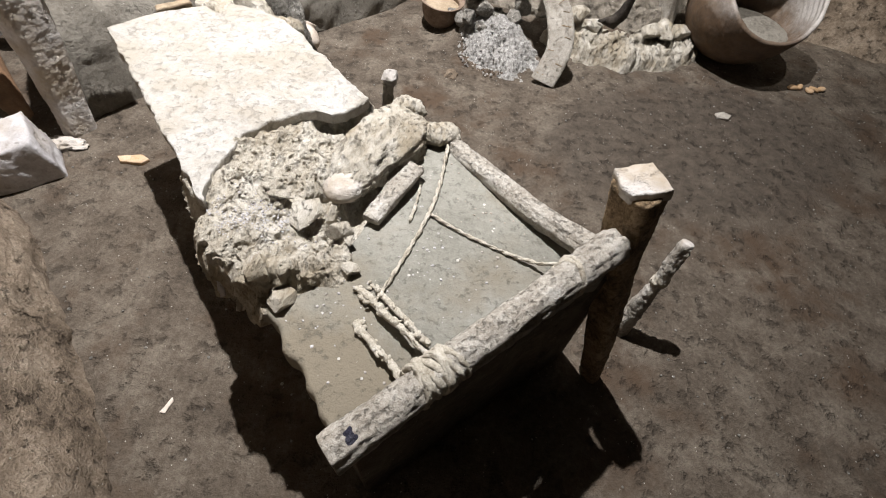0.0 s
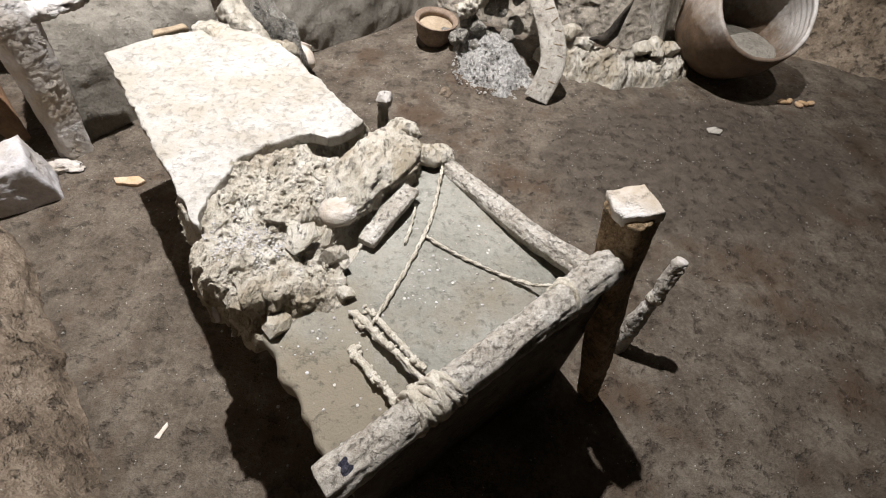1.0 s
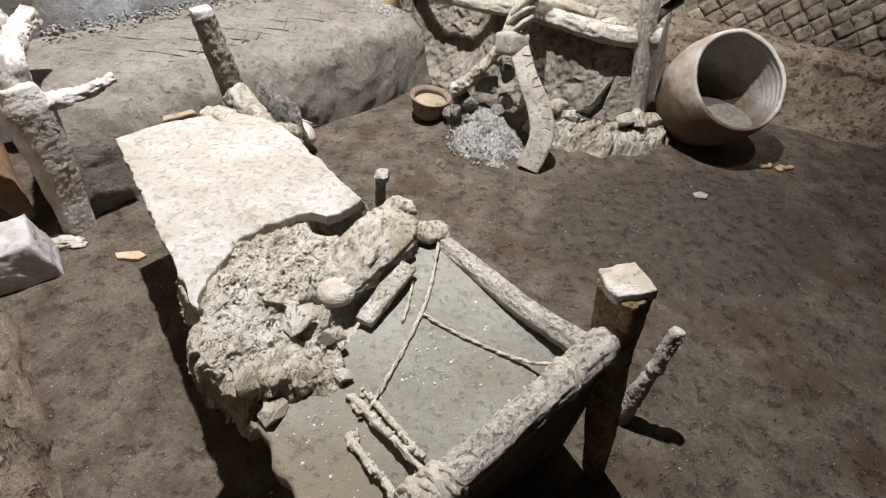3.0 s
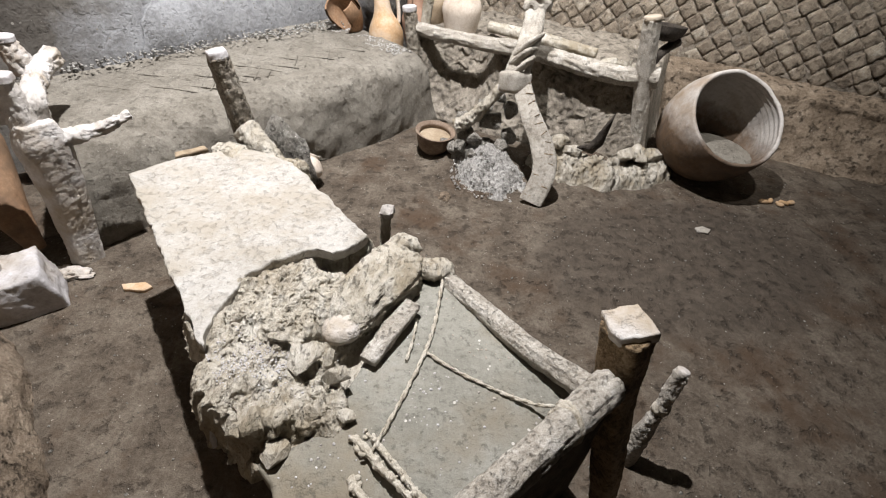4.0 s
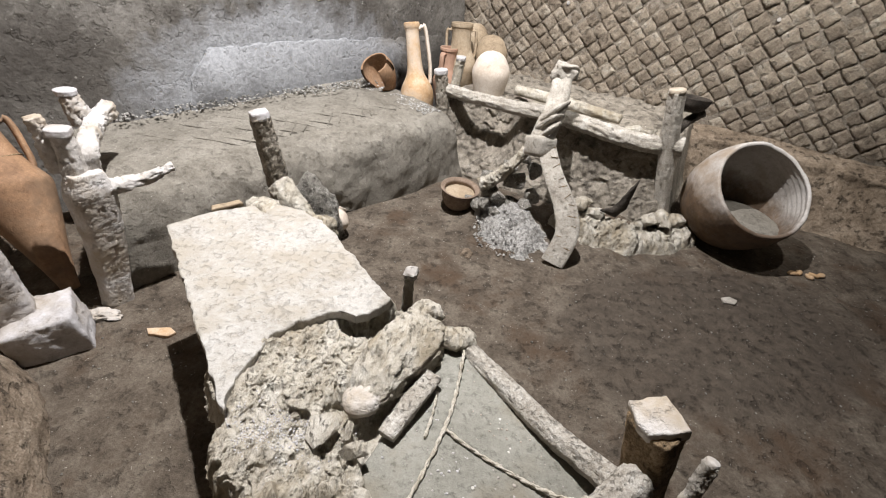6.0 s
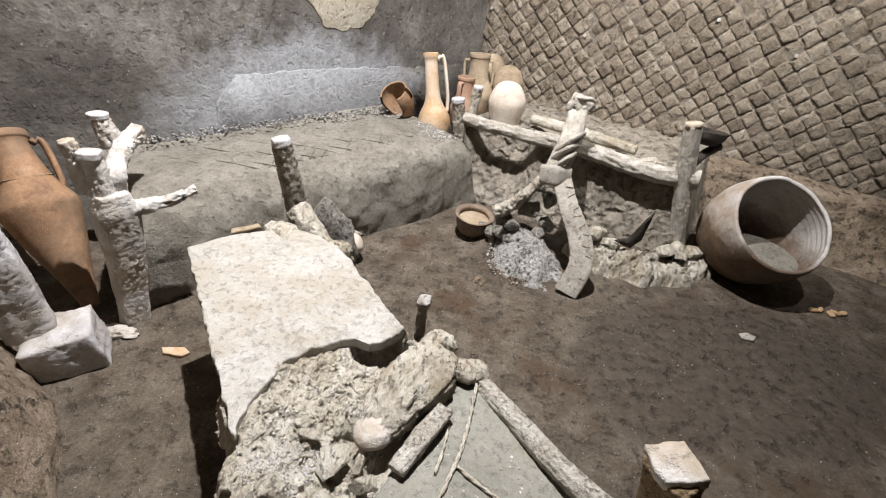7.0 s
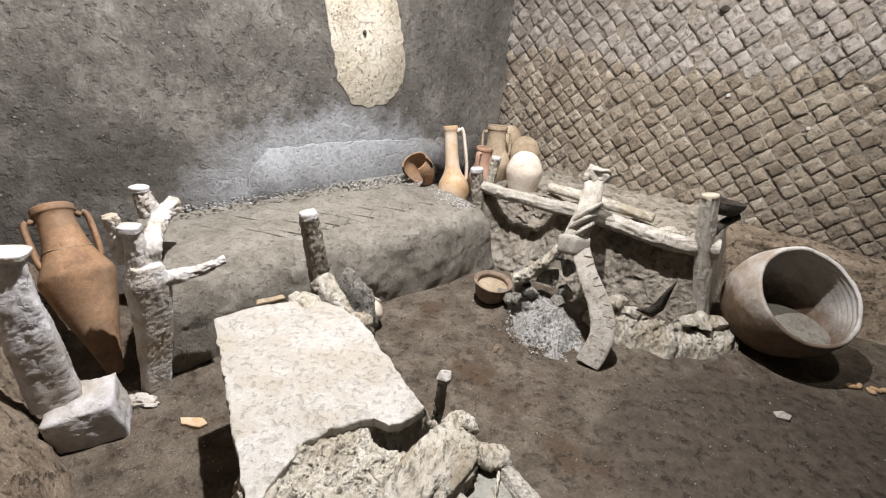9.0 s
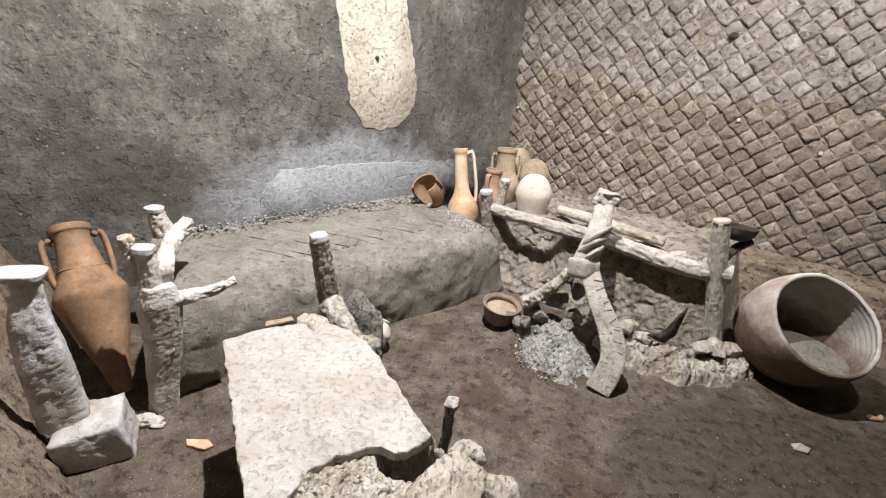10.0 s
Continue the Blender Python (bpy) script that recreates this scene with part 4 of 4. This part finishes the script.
jar_line = [(0.0, 0.0), (0.11, 0.01), (0.235, 0.08), (0.322, 0.205), (0.354, 0.345), (0.352, 0.45), (0.340, 0.535), (0.326, 0.585)]
jar_geo = lathe([(r + (0.004 * math.sin(150 * z) if k > 43 else 0), z) for k, (r, z) in enumerate(vessel(jar_line, 0.024))], jm, 72, 0.012, 151)
for v_ in jar_geo[0]:
    h_ = (v_ - jm.translation).dot(axis)
    v_ += axis * (0.010 * rough_at(v_, 12, 153) * ease(0.47, 0.58, h_))
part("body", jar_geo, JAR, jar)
part("earth_fill", lump((1.635, 3.475, 0.205), (0.285, 0.285, 0.030), 0.12, 8, 152), BENCH, jar, "grey ash inside the jar")

# ---- broken bed by the stone wall ----
def bed3(u, v, z):
    return BED3 + B3U * u + B3V * v + Vector((0, 0, z))


def heap_point(a, b):
    u = -0.12 + 1.95 * a
    if b < 0.5:
        k = b / 0.5
        v, z = -0.13 + 0.20 * k, 0.58 * k
    else:
        k = (b - 0.5) / 0.5
        v, z = 0.07 + 1.08 * k, 0.58 - 0.05 * math.sin(math.pi * min(1, k * 1.4))
    gap = 1 - ease(0.10, 0.32, abs(u - 1.38)) * 1.0
    q = bed3(u, v + 0.24 * gap * ease(0.0, 0.4, b), z)
    return q + B3V * (-0.022 * rough_at(q, 4, 161) - (0.012 + 0.03 * gap) * rough_at(q, 10, 162, 4) + 0.022 * abs(rough_at(q, 8, 164, 5)) + 0.012 * rough_at(q, 34, 165, 3) - 0.006) + Vector((0, 0, 0.03 * rough_at(q, 6, 163) - 0.02 - z * (1 - ease(0.0, 0.07, a)) * 0.8))


tagged(part("ash_fill", grid(190, 130, heap_point), FILL), "rough grey ash and earth filling the broken bed", "ash fill")
bed_b = thing("broken_bed", bed3(0.8, 0, 0), "collapsed bed of plaster-cast logs over ash by the stone wall", "bed")
part("front_rail", tube([bed3(-0.02, -0.02, 0.63), bed3(0.25, -0.03, 0.60), bed3(0.8, 0.0, 0.62), bed3(1.3, 0.02, 0.60), bed3(1.76, 0.02, 0.61)], [0.060, 0.056, 0.052, 0.045, 0.045], 22, 0.014, 0.014, 22, 164, 1.0, None, 0.0, 2.0, 0.0, True, 0.16), WOOD, bed_b)
part("rear_rail", tube([bed3(0.45, 0.40, 0.585), bed3(0.9, 0.43, 0.60), bed3(1.32, 0.45, 0.605)], [0.034, 0.046, 0.038], 16, 0.014, 0.008, 11, 165, 1.0, None, 0.0, 2.0, 0.0, True, 0.16), CRUST, bed_b, "whitish rear rail")
part("front_post", tube([(1.24, 3.53, -0.02), (1.17, 3.54, 0.3), (1.09, 3.55, 0.65), (1.03, 3.555, 0.95)], [0.048, 0.044, 0.048, 0.043], 20, 0.014, 0.009, 30, 166, 1.0, None, 0.0, 3.0, 0.2, True, 0.13), WOOD, bed_b)
part("post_top", tube([(1.032, 3.555, 0.945), (1.028, 3.556, 0.965)], [0.05, 0.048], 16, 0.008, 0.004, 12, 167), PLASTER, bed_b, "pale flat post end")
part("far_post", tube([(-0.347, 4.305, 0.046), (-0.405, 4.301, 0.412), (-0.447, 4.298, 0.732)], [0.055, 0.052, 0.046], 16, 0.014, 0.014, 18, 168), GREYWOOD, bed_b)
part("far_cap", tube([(-0.447, 4.298, 0.727), (-0.45, 4.298, 0.76)], [0.052, 0.052], 14, 0.01, 0.004, 14, 176), WHITE, bed_b, "whitish flat cap")
part("far_stub", tube([(-0.347, 4.369, 0.523), (-0.322, 4.37, 0.723), (-0.307, 4.37, 0.829)], [0.040, 0.036, 0.034], 14, 0.014, 0.014, 18, 169), CRUST, bed_b)
part("far_stub_cap", tube([(-0.306, 4.37, 0.824), (-0.305, 4.37, 0.853)], [0.038, 0.038], 12, 0.01, 0.004, 14, 177), WHITE, bed_b, "whitish flat cap")
for k, (u, v, z, r) in enumerate(((0.10, -0.01, 0.665, 0.06), (0.20, 0.0, 0.66, 0.05), (0.30, 0.02, 0.65, 0.05), (0.06, 0.03, 0.60, 0.06))):
    part("crust_piece", rock(bed3(u, v, z), (r * 1.3, r * 0.7, r * 0.5), 430 + k, 155 + k * 9, 22), CRUST, bed_b, "whitish broken crust", False)
FOOT = [Vector((0.56, 3.47, 0)), Vector((0.74, 3.36, 0)), Vector((0.95, 3.29, 0)), Vector((1.15, 3.36, 0)), Vector((1.36, 3.47, 0))]


def foot_bank(a, b):
    """A crusted bank of uneven height along the line FOOT."""
    x, y = 0.42 + 1.08 * a, 3.08 + 0.58 * b
    p = Vector((x, y, 0))
    d = 9.0
    for k in range(len(FOOT) - 1):
        way = FOOT[k + 1] - FOOT[k]
        t = min(1, max(0, (p - FOOT[k]).dot(way) / way.length_squared))
        d = min(d, (p - FOOT[k] - way * t).length)
    k = 1 - ease(0.045, 0.135, d + 0.04 * rough_at(p, 9, 171, 4))
    crag = 0.05 * rough_at(p, 6, 172, 3) - 0.05 * abs(rough_at(p, 13, 174, 4)) - 0.02 * abs(rough_at(p, 40, 175, 3))
    q = Vector((x, y, floor_height(x, y) - 0.02 + k * (0.135 + crag)))
    return q + 0.022 * k * Vector((rough_at(q, 22, 176, 4), rough_at(q, 15, 177, 4), 0))


part("foot_bank", grid(190, 110, foot_bank), CRUST, bed_b, "whitish crusted bank on the ground")
for k, (x, y, z, r) in enumerate(((0.63, 3.46, 0.19, 0.075), (1.10, 3.42, 0.15, 0.085), (1.19, 3.46, 0.15, 0.09), (1.30, 3.49, 0.13, 0.075), (0.75, 3.42, 0.15, 0.07))):
    part("crust_piece", rock((x, y, z), (r * 1.2, r * 0.9, r * 0.6), 410 + k, k * 47, 22), CRUST, bed_b, "whitish broken crust", False)
pan = thing("pan", (1.2, 3.72, 0.6), "dark metal pan hung on the rail end behind the post", "pan")
part("bowl", lathe(vessel([(0.0, 0.0), (0.06, 0.005), (0.10, 0.04), (0.115, 0.09)], 0.006), pose(1.20, 3.72, 0.80, -6, 4, 0), 26, 0.03, 171), IRON, pan)
part("bracket", tube([(1.12, 3.62, 0.66), (1.20, 3.68, 0.74), (1.30, 3.72, 0.80)], [0.03, 0.028, 0.03], 10, 0.014, 0.01, 14, 172), IRON, pan)
tagged(part("curved_shard", plate([(0.75, 0.2), (0.86, 0.16), (0.91, 0.24), (0.92, 0.46), (0.87, 0.34), (0.82, 0.23)], 0.0, 0.016, 0.006, 173, 0.02, lambda u, v, z: (u, 3.37 + z - 0.1 * (v - 0.2), v)), IRON), "curved dark brown shard standing in the ash", "shard")

# ---- strap ----
harness = thing("strap", (0.45, 2.97, 0), "long wrinkled cloth strap hung over the rail to the floor", "strap")
part("long_band", tube([(0.435, 2.97, 0.02), (0.49, 3.04, 0.17), (0.475, 3.13, 0.30), (0.38, 3.28, 0.46), (0.31, 3.46, 0.60)], [0.070, 0.070, 0.068, 0.056, 0.055], 18, 0.012, 0.006, 12, 181, 0.24, (-0.2, -0.75, 0.6), 0.0, 3.5), STRAP, harness)
part("upper_fold", tube([(0.27, 3.45, 0.55), (0.32, 3.52, 0.68), (0.37, 3.66, 0.80), (0.39, 3.80, 0.95)], [0.072, 0.070, 0.066, 0.056], 20, 0.012, 0.010, 10, 182, 0.5, (-0.2, -0.75, 0.6), 0.0, 3.5, 0.0, True, 0.2), STRAP, harness)
part("top_knot", lump((0.39, 3.79, 0.93), (0.072, 0.06, 0.062), 0.3, 16, 183, (0, 20, 0), 4, 0.6), STRAP, harness)
part("cross_band", tube([(0.20, 3.44, 0.57), (0.28, 3.40, 0.585), (0.37, 3.43, 0.58)], [0.058, 0.066, 0.056], 16, 0.012, 0.005, 14, 184, 0.45, (0, -1, 0.2), 0.0, 3.5), STRAP, harness)
part("side_band", tube([(0.24, 3.46, 0.55), (0.13, 3.45, 0.42), (0.05, 3.44, 0.32), (-0.06, 3.42, 0.27)], [0.036, 0.042, 0.044, 0.052], 16, 0.012, 0.022, 12, 185, 0.8, None, 0.0, 2.6, 0.0, False), CRUST, harness, "pale crusted side band")
part("buckle", lump((0.215, 3.43, 0.535), (0.028, 0.02, 0.026), 0.25, 24, 186, (0, 0, 0), 2, 0.6), WHITE, harness, "small whitish square buckle")

# thin dark bars on the strap stand for the shade in its creases
def crease(points, count, w, seed):
    rng = random.Random(seed)
    pts, _ = spline(points, 0.01)
    up = Vector((-0.2, -0.75, 0.6))
    for k in range(count):
        i = 2 + int((len(pts) - 5) * (k + 0.6 * rng.random()) / count)
        d = (pts[i + 1] - pts[i]).normalized()
        a = (up - d * up.dot(d)).normalized()
        b = d.cross(a)
        reach, lean = w * (0.5 + 0.5 * rng.random()), rng.uniform(-0.02, 0.02)
        start = rng.choice((-1, 1)) * w
        p = pts[i] + a * 0.017
        part("crease", tube([p + b * start - a * 0.003, p + b * (start - math.copysign(reach, start)) + d * lean], [0.003, 0.002], 6, 0.02, 0.002, 40, seed + k), DARKWOOD, harness)


crease([(0.435, 2.97, 0.02), (0.49, 3.04, 0.17), (0.475, 3.13, 0.30), (0.38, 3.28, 0.46), (0.31, 3.46, 0.60)], 12, 0.052, 187)
for k, (a, b) in enumerate((((0.255, 3.50, 0.66), (0.40, 3.56, 0.74)), ((0.27, 3.53, 0.70), (0.43, 3.62, 0.80)), ((0.26, 3.44, 0.60), (0.385, 3.50, 0.70)))):
    c = (Vector(a) + Vector(b)) / 2 + Vector((0, -0.055, 0.035))
    part("fold", tube([a, c, b], [0.022, 0.03, 0.02], 12, 0.012, 0.008, 16, 188 + k, 0.6), STRAP, harness)
part("end_flap", tube([(0.34, 3.77, 0.985), (0.40, 3.75, 0.985), (0.46, 3.78, 0.975), (0.47, 3.80, 0.90)], [0.02, 0.024, 0.024, 0.02], 12, 0.012, 0.006, 16, 195, 0.6), STRAP, harness)

# ---- rubble in front of the broken bed ----
def pale_mound(a, b):
    x, y = -0.14 + 0.62 * a, 2.92 + 0.62 * b
    d = math.hypot((x - 0.18 - 0.25 * (3.3 - y)) / 0.30, (y - 3.28) / 0.34)
    return (x, y, floor_height(x, y) - 0.02 + 0.13 * (1 - ease(0.2, 1.0, d)) + (1 - ease(0.8, 1.0, d)) * (0.05 * rough_at((x, y, 0), 9, 191) - 0.035 * abs(rough_at((x, y, 0), 26, 192, 4))))


tagged(part("ash_mound", grid(110, 110, pale_mound), GRAVEL), "low mound of whitish crusted ash and pumice", "ash mound")


def heap_spot(rng):
    w, r = rng.random() * 6.283, rng.random() ** 0.6
    x, y = 0.17 + 0.24 * r * math.cos(w), 3.26 + 0.27 * r * math.sin(w)
    return Vector((x, y, floor_height(x, y) + 0.11 * (1 - r) + 0.01))


tagged(part("pumice_grains", bench_rubble(800, heap_spot, 0.0052, 9), GRAVEL), "scattered whitish pumice grains", "gravel", kind="stuff")
for x, y, z, s, seed in ((-0.02, 3.36, 0.16, 0.06, 201), (0.08, 3.42, 0.2, 0.07, 202), (0.18, 3.5, 0.28, 0.09, 203), (0.02, 3.5, 0.2, 0.08, 204), (0.26, 3.42, 0.14, 0.07, 205), (0.30, 3.55, 0.35, 0.08, 206), (0.13, 3.56, 0.36, 0.07, 207), (-0.05, 3.42, 0.12, 0.07, 208), (0.06, 3.34, 0.11, 0.05, 209), (0.14, 3.44, 0.15, 0.06, 210), (0.22, 3.56, 0.42, 0.06, 211), (0.0, 3.55, 0.28, 0.07, 212), (0.30, 3.48, 0.2, 0.07, 213), (-0.1, 3.5, 0.1, 0.06, 214)):
    tagged(part("stone", rock((x, y, z), (s, s * 0.85, s * 0.8), seed, seed * 31), RUBBLE, None, "", False), "grey lump of hardened ash by the strap", "stone", "stones by the broken bed")

# ---- ledge along the stone wall ----
def ledge_point(a, b):
    s = 5.5 * a
    top = 0.44 + 0.012 * math.sin(3 * s)
    if b < 0.5:
        k = b / 0.5
        n, z = 0.40 - 0.24 * k ** 0.7 + 0.03 * ease(0.85, 1.0, k), top * k
    else:
        k = (b - 0.5) / 0.5
        n, z = 0.19 * (1 - k) - 0.02 * k, top + 0.06 * k ** 0.6
    q = CORNER + RIGHT * s + Vector((-0.423, -0.906, 0)) * n + Vector((0, 0, z - 0.02))
    return q + Vector((-0.423, -0.906, 0)) * (0.04 * rough_at(q, 4, 211) + 0.012 * rough_at(q, 16, 212)) + Vector((0, 0, 0.015 * rough_at(q, 6, 213)))


tagged(part("ledge", grid(200, 40, ledge_point), BANK), "rough earth ledge along the foot of the stone wall", "ledge", kind="structure")

# ---- small finds on the floor ----
def flat_find(name, outline, mat, label, category, height=0.014, seed=1):
    c = sum((Vector((*p, 0)) for p in outline), Vector()) / len(outline)
    z = floor_height(c.x, c.y)
    return tagged(part(name, plate(outline, z - 0.004, z + height, 0.004, seed, 0.015, edge=0.003), mat), label, category)


flat_find("tile_fragment", [(-1.53, 2.06), (-1.50, 2.03), (-1.41, 2.03), (-1.39, 2.06), (-1.43, 2.085)], TAN, "flat orange tile fragment lying on the floor", "tile fragment", 0.016, 221)
flat_find("stone_flake", [(1.40, 2.80), (1.46, 2.79), (1.49, 2.83), (1.45, 2.86), (1.40, 2.84)], STRAP, "pale flat stone flake lying on the floor", "stone", 0.01, 222)
flat_find("clay_piece", [(-0.13, 2.96), (-0.07, 2.94), (-0.05, 3.0), (-0.08, 3.05), (-0.12, 3.03)], BANK, "dull brown sherd half buried in the floor", "sherd", 0.006, 223)
flat_find("chip", [(-0.88, 1.00), (-0.86, 1.0), (-0.85, 1.04), (-0.86, 1.05)], CREAM, "thin pale chip on the floor", "chip", 0.006, 224)
for k in range(5):
    x, y = 2.0 + 0.045 * k, 3.2 + 0.02 * math.sin(k * 2.2)
    tagged(part("sherd", lump((x, y, floor_height(x, y) + 0.012), (0.03, 0.018, 0.012), 0.4, 30, 230 + k, (0, 0, 50 * k), 2, 0.4), TAN), "small pale tan sherd in a row beside the jar", "sherd", "sherds by the jar")

def pebble_spot(rng):
    x, y = rng.uniform(-2.0, 2.8), rng.uniform(0.2, 3.8)
    return Vector((x, y, floor_height(x, y) + 0.001))


tagged(part("floor_grains", bench_rubble(1100, pebble_spot, 0.0042, 19), RUBBLE), "small pale grains strewn over the floor", "grains", kind="stuff")

def bed_spot(rng):
    u, v = rng.uniform(0.04, 0.5), rng.uniform(0.02, 0.62)
    return bed_at(u if u < 0.30 + 0.4 * v else u * 0.6, v, 0.5845)


tagged(part("ash_flakes", bench_rubble(150, bed_spot, 0.0034, 31), WHITE), "tiny whitish flakes on the ash bed", "flakes", kind="stuff")


def frost_spot(rng):
    u, v = 0.575 + rng.gauss(0, 0.045), 0.075 + rng.gauss(0, 0.06)
    u -= (v - 0.07) * 0.55
    return bed_at(u, max(v, -0.01), mound_height(u, max(v, -0.01)) + 0.001)


def crust_spot(rng):
    v = rng.uniform(0.0, 0.42)
    u = rng.uniform(0.335 + 0.30 * v, 0.82)
    return bed_at(u, v, mound_height(u, v) + 0.001)


tagged(part("plaster_crumbs", bench_rubble(1000, frost_spot, 0.0020, 41), WHITE), "white clotted plaster crumbs on the crust", "crumbs", kind="stuff")
tagged(part("crust_crumbs", bench_rubble(420, crust_spot, 0.0036, 43), CRUST), "pale broken crumbs of crust on the bed", "crumbs", kind="stuff")

# ---- plaster on the back wall ----
def wall_back_at(s, z, n=0.0):
    return CORNER + BACK * s + Vector((0.756, -0.655, 0)) * n + Vector((0, 0, z))


def wall_plate(name, outline, depth, mat, jitter, seed):
    out = Vector((0.756, -0.655, 0))
    ob = part(name, plate(outline, -0.05, depth, jitter, seed, 0.03, lambda s, z, n: wall_back_at(s, z, n), 0.005, freq=15), mat, bpy.data.objects["wall_back"])
    return ob


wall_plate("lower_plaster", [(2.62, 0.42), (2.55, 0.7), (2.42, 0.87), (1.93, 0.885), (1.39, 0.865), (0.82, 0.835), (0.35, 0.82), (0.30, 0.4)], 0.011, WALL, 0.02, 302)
wall_plate("plaster_patch", [(1.94, 2.6), (1.92, 2.05), (1.9, 1.83), (1.85, 1.57), (1.82, 1.35), (1.72, 1.19), (1.56, 1.14), (1.37, 1.16), (1.22, 1.32), (1.2, 1.5), (1.27, 1.8), (1.34, 2.12), (1.41, 2.6)], 0.007, PATCH, 0.02, 303)
# no real hole: a near-black lump gives the shade inside it
tagged(part("wall_hole", lump(wall_back_at(1.59, 1.69, 0.008), (0.018, 0.018, 0.018), 0.2, 30, 304, level=2), IRON, bpy.data.objects["wall_back"]), "dark lump for the shade in a small plug hole")
for s_, z_ in ((2.51, 1.29), (0.99, 1.21), (0.06, 1.32), (1.95, 1.45)):
    c = CORNER + RIGHT * s_ + Vector((0, 0, z_))
    n_ = Vector((-0.423, -0.906, 0))
    tagged(part("wall_marker", tube([c, c + n_ * 0.03], [0.014, 0.013], 12, 0.01, 0.0), WHITE), "small round white marker fixed to the stone wall", "marker", "survey markers")
# the missing corner's shade is likewise a near-black lump on the wall
hole_at = CORNER + RIGHT * 1.75 + Vector((-0.423 * 0.02, -0.906 * 0.02, 2.03))
part("wall_hole", lump(hole_at, (0.035, 0.02, 0.025), 0.2, 30, 305, level=2), IRON, bpy.data.objects["wall_stone"], "dark lump for the shade where a stone corner is missing")

# ---- tufa stones of the netted wall ----
PITCH = 0.148


def stone_mesh(seed):
    rng = random.Random(seed)
    h = PITCH / math.sqrt(2) * 0.5 * 0.985
    corners = [Vector((sx * h * (1 + 0.26 * (rng.random() - 0.5)), sy * h * (1 + 0.26 * (rng.random() - 0.5)), 0)) for sx, sy in ((-1, -1), (1, -1), (1, 1), (-1, 1))]
    lean = rng.uniform(-0.05, 0.05), rng.uniform(-0.05, 0.05)
    verts, faces = [], []
    n = 6
    for j in range(n + 1):
        for i in range(n + 1):
            a, b = i / n, j / n
            p = corners[0].lerp(corners[1], a).lerp(corners[3].lerp(corners[2], a), b)
            e = min(a, 1 - a, b, 1 - b) * 2
            p += Vector((rough_at((p.x, p.y, 1), 30, seed + 3, 2), rough_at((p.x, p.y, 2), 30, seed + 4, 2), 0)) * 0.006 * (1 - 0.6 * e)
            p.z = 0.004 + 0.010 * ease(0, 0.34, e) + 0.013 * rough_at((p.x, p.y, 0), 20, seed) * (0.3 + e) + 0.008 * rough_at((p.x, p.y, 3), 48, seed + 6, 2) + lean[0] * p.x + lean[1] * p.y
            verts.append(p)
    faces = [[j * (n + 1) + i, j * (n + 1) + i + 1, (j + 1) * (n + 1) + i + 1, (j + 1) * (n + 1) + i] for j in range(n) for i in range(n)]
    rim = [i for i in range(n)] + [i * (n + 1) + n for i in range(n)] + [n * (n + 1) + n - i for i in range(n)] + [(n - i) * (n + 1) for i in range(n)]
    base = len(verts)
    for i in rim:
        verts.append(Vector((verts[i].x * 0.97, verts[i].y * 0.97, -0.03)))
    for k in range(len(rim)):
        t = (k + 1) % len(rim)
        faces.append([rim[t], rim[k], base + k, base + t])
    return verts, faces


def netted_wall():
    shapes = [stone_mesh(300 + k) for k in range(16)]
    wall_ob = bpy.data.objects["wall_stone"]
    basis = Matrix((RIGHT, Vector((0, 0, 1)), RIGHT.cross(Vector((0, 0, 1))))).transposed().to_4x4()
    rng = random.Random(77)
    near, far = [], []
    rows = int((3.7 - 0.5) / (PITCH / 2))
    for j in range(rows):
        z = 0.52 + j * PITCH / 2
        for i in range(int(5.3 / PITCH)):
            s = 0.04 + (i + 0.5 * (j % 2)) * PITCH
            place = (s + rng.uniform(-0.008, 0.008), z + rng.uniform(-0.008, 0.008), rng.uniform(-0.010, 0.008), 45 + rng.uniform(-8, 8), rng.randrange(4), rng.randrange(16), rng.uniform(0.93, 1.06))
            (near if 1.45 < s < 3.35 and 0.72 < z < 1.56 else far).append(place)

    def matrix(s, z, n, turn, quarter, _, grow):
        return Matrix.Translation(CORNER + RIGHT * s + Vector((0, 0, z)) + RIGHT.cross(Vector((0, 0, 1))) * n) @ basis @ pose(0, 0, 0, 0, 0, turn + 90 * quarter) @ Matrix.Diagonal((grow, grow, 1, 1))

    meshes = [mesh("tufa_stone", v, f, TUFA, True) for v, f in shapes]
    for place in near:
        ob = new("tufa_stone", meshes[place[5]])
        ob.parent = wall_ob
        ob.matrix_basis = matrix(*place)
    for name, mat, upper in (("tufa_stones", TUFA_FAR, False), ("grey_tufa_stones", TUFA_GREY, True)):
        verts, faces = [], []
        for place in far:
            # the upper courses are a greyer stone
            if (place[1] > 1.60 + 0.08 * math.sin(3 * place[0])) != upper:
                continue
            m, (v, f) = matrix(*place), shapes[place[5]]
            k = len(verts)
            verts += [m @ p for p in v]
            faces += [[i + k for i in face] for face in f]
        tagged(part(name, (verts, faces), mat, wall_ob), kind="stuff")


netted_wall()
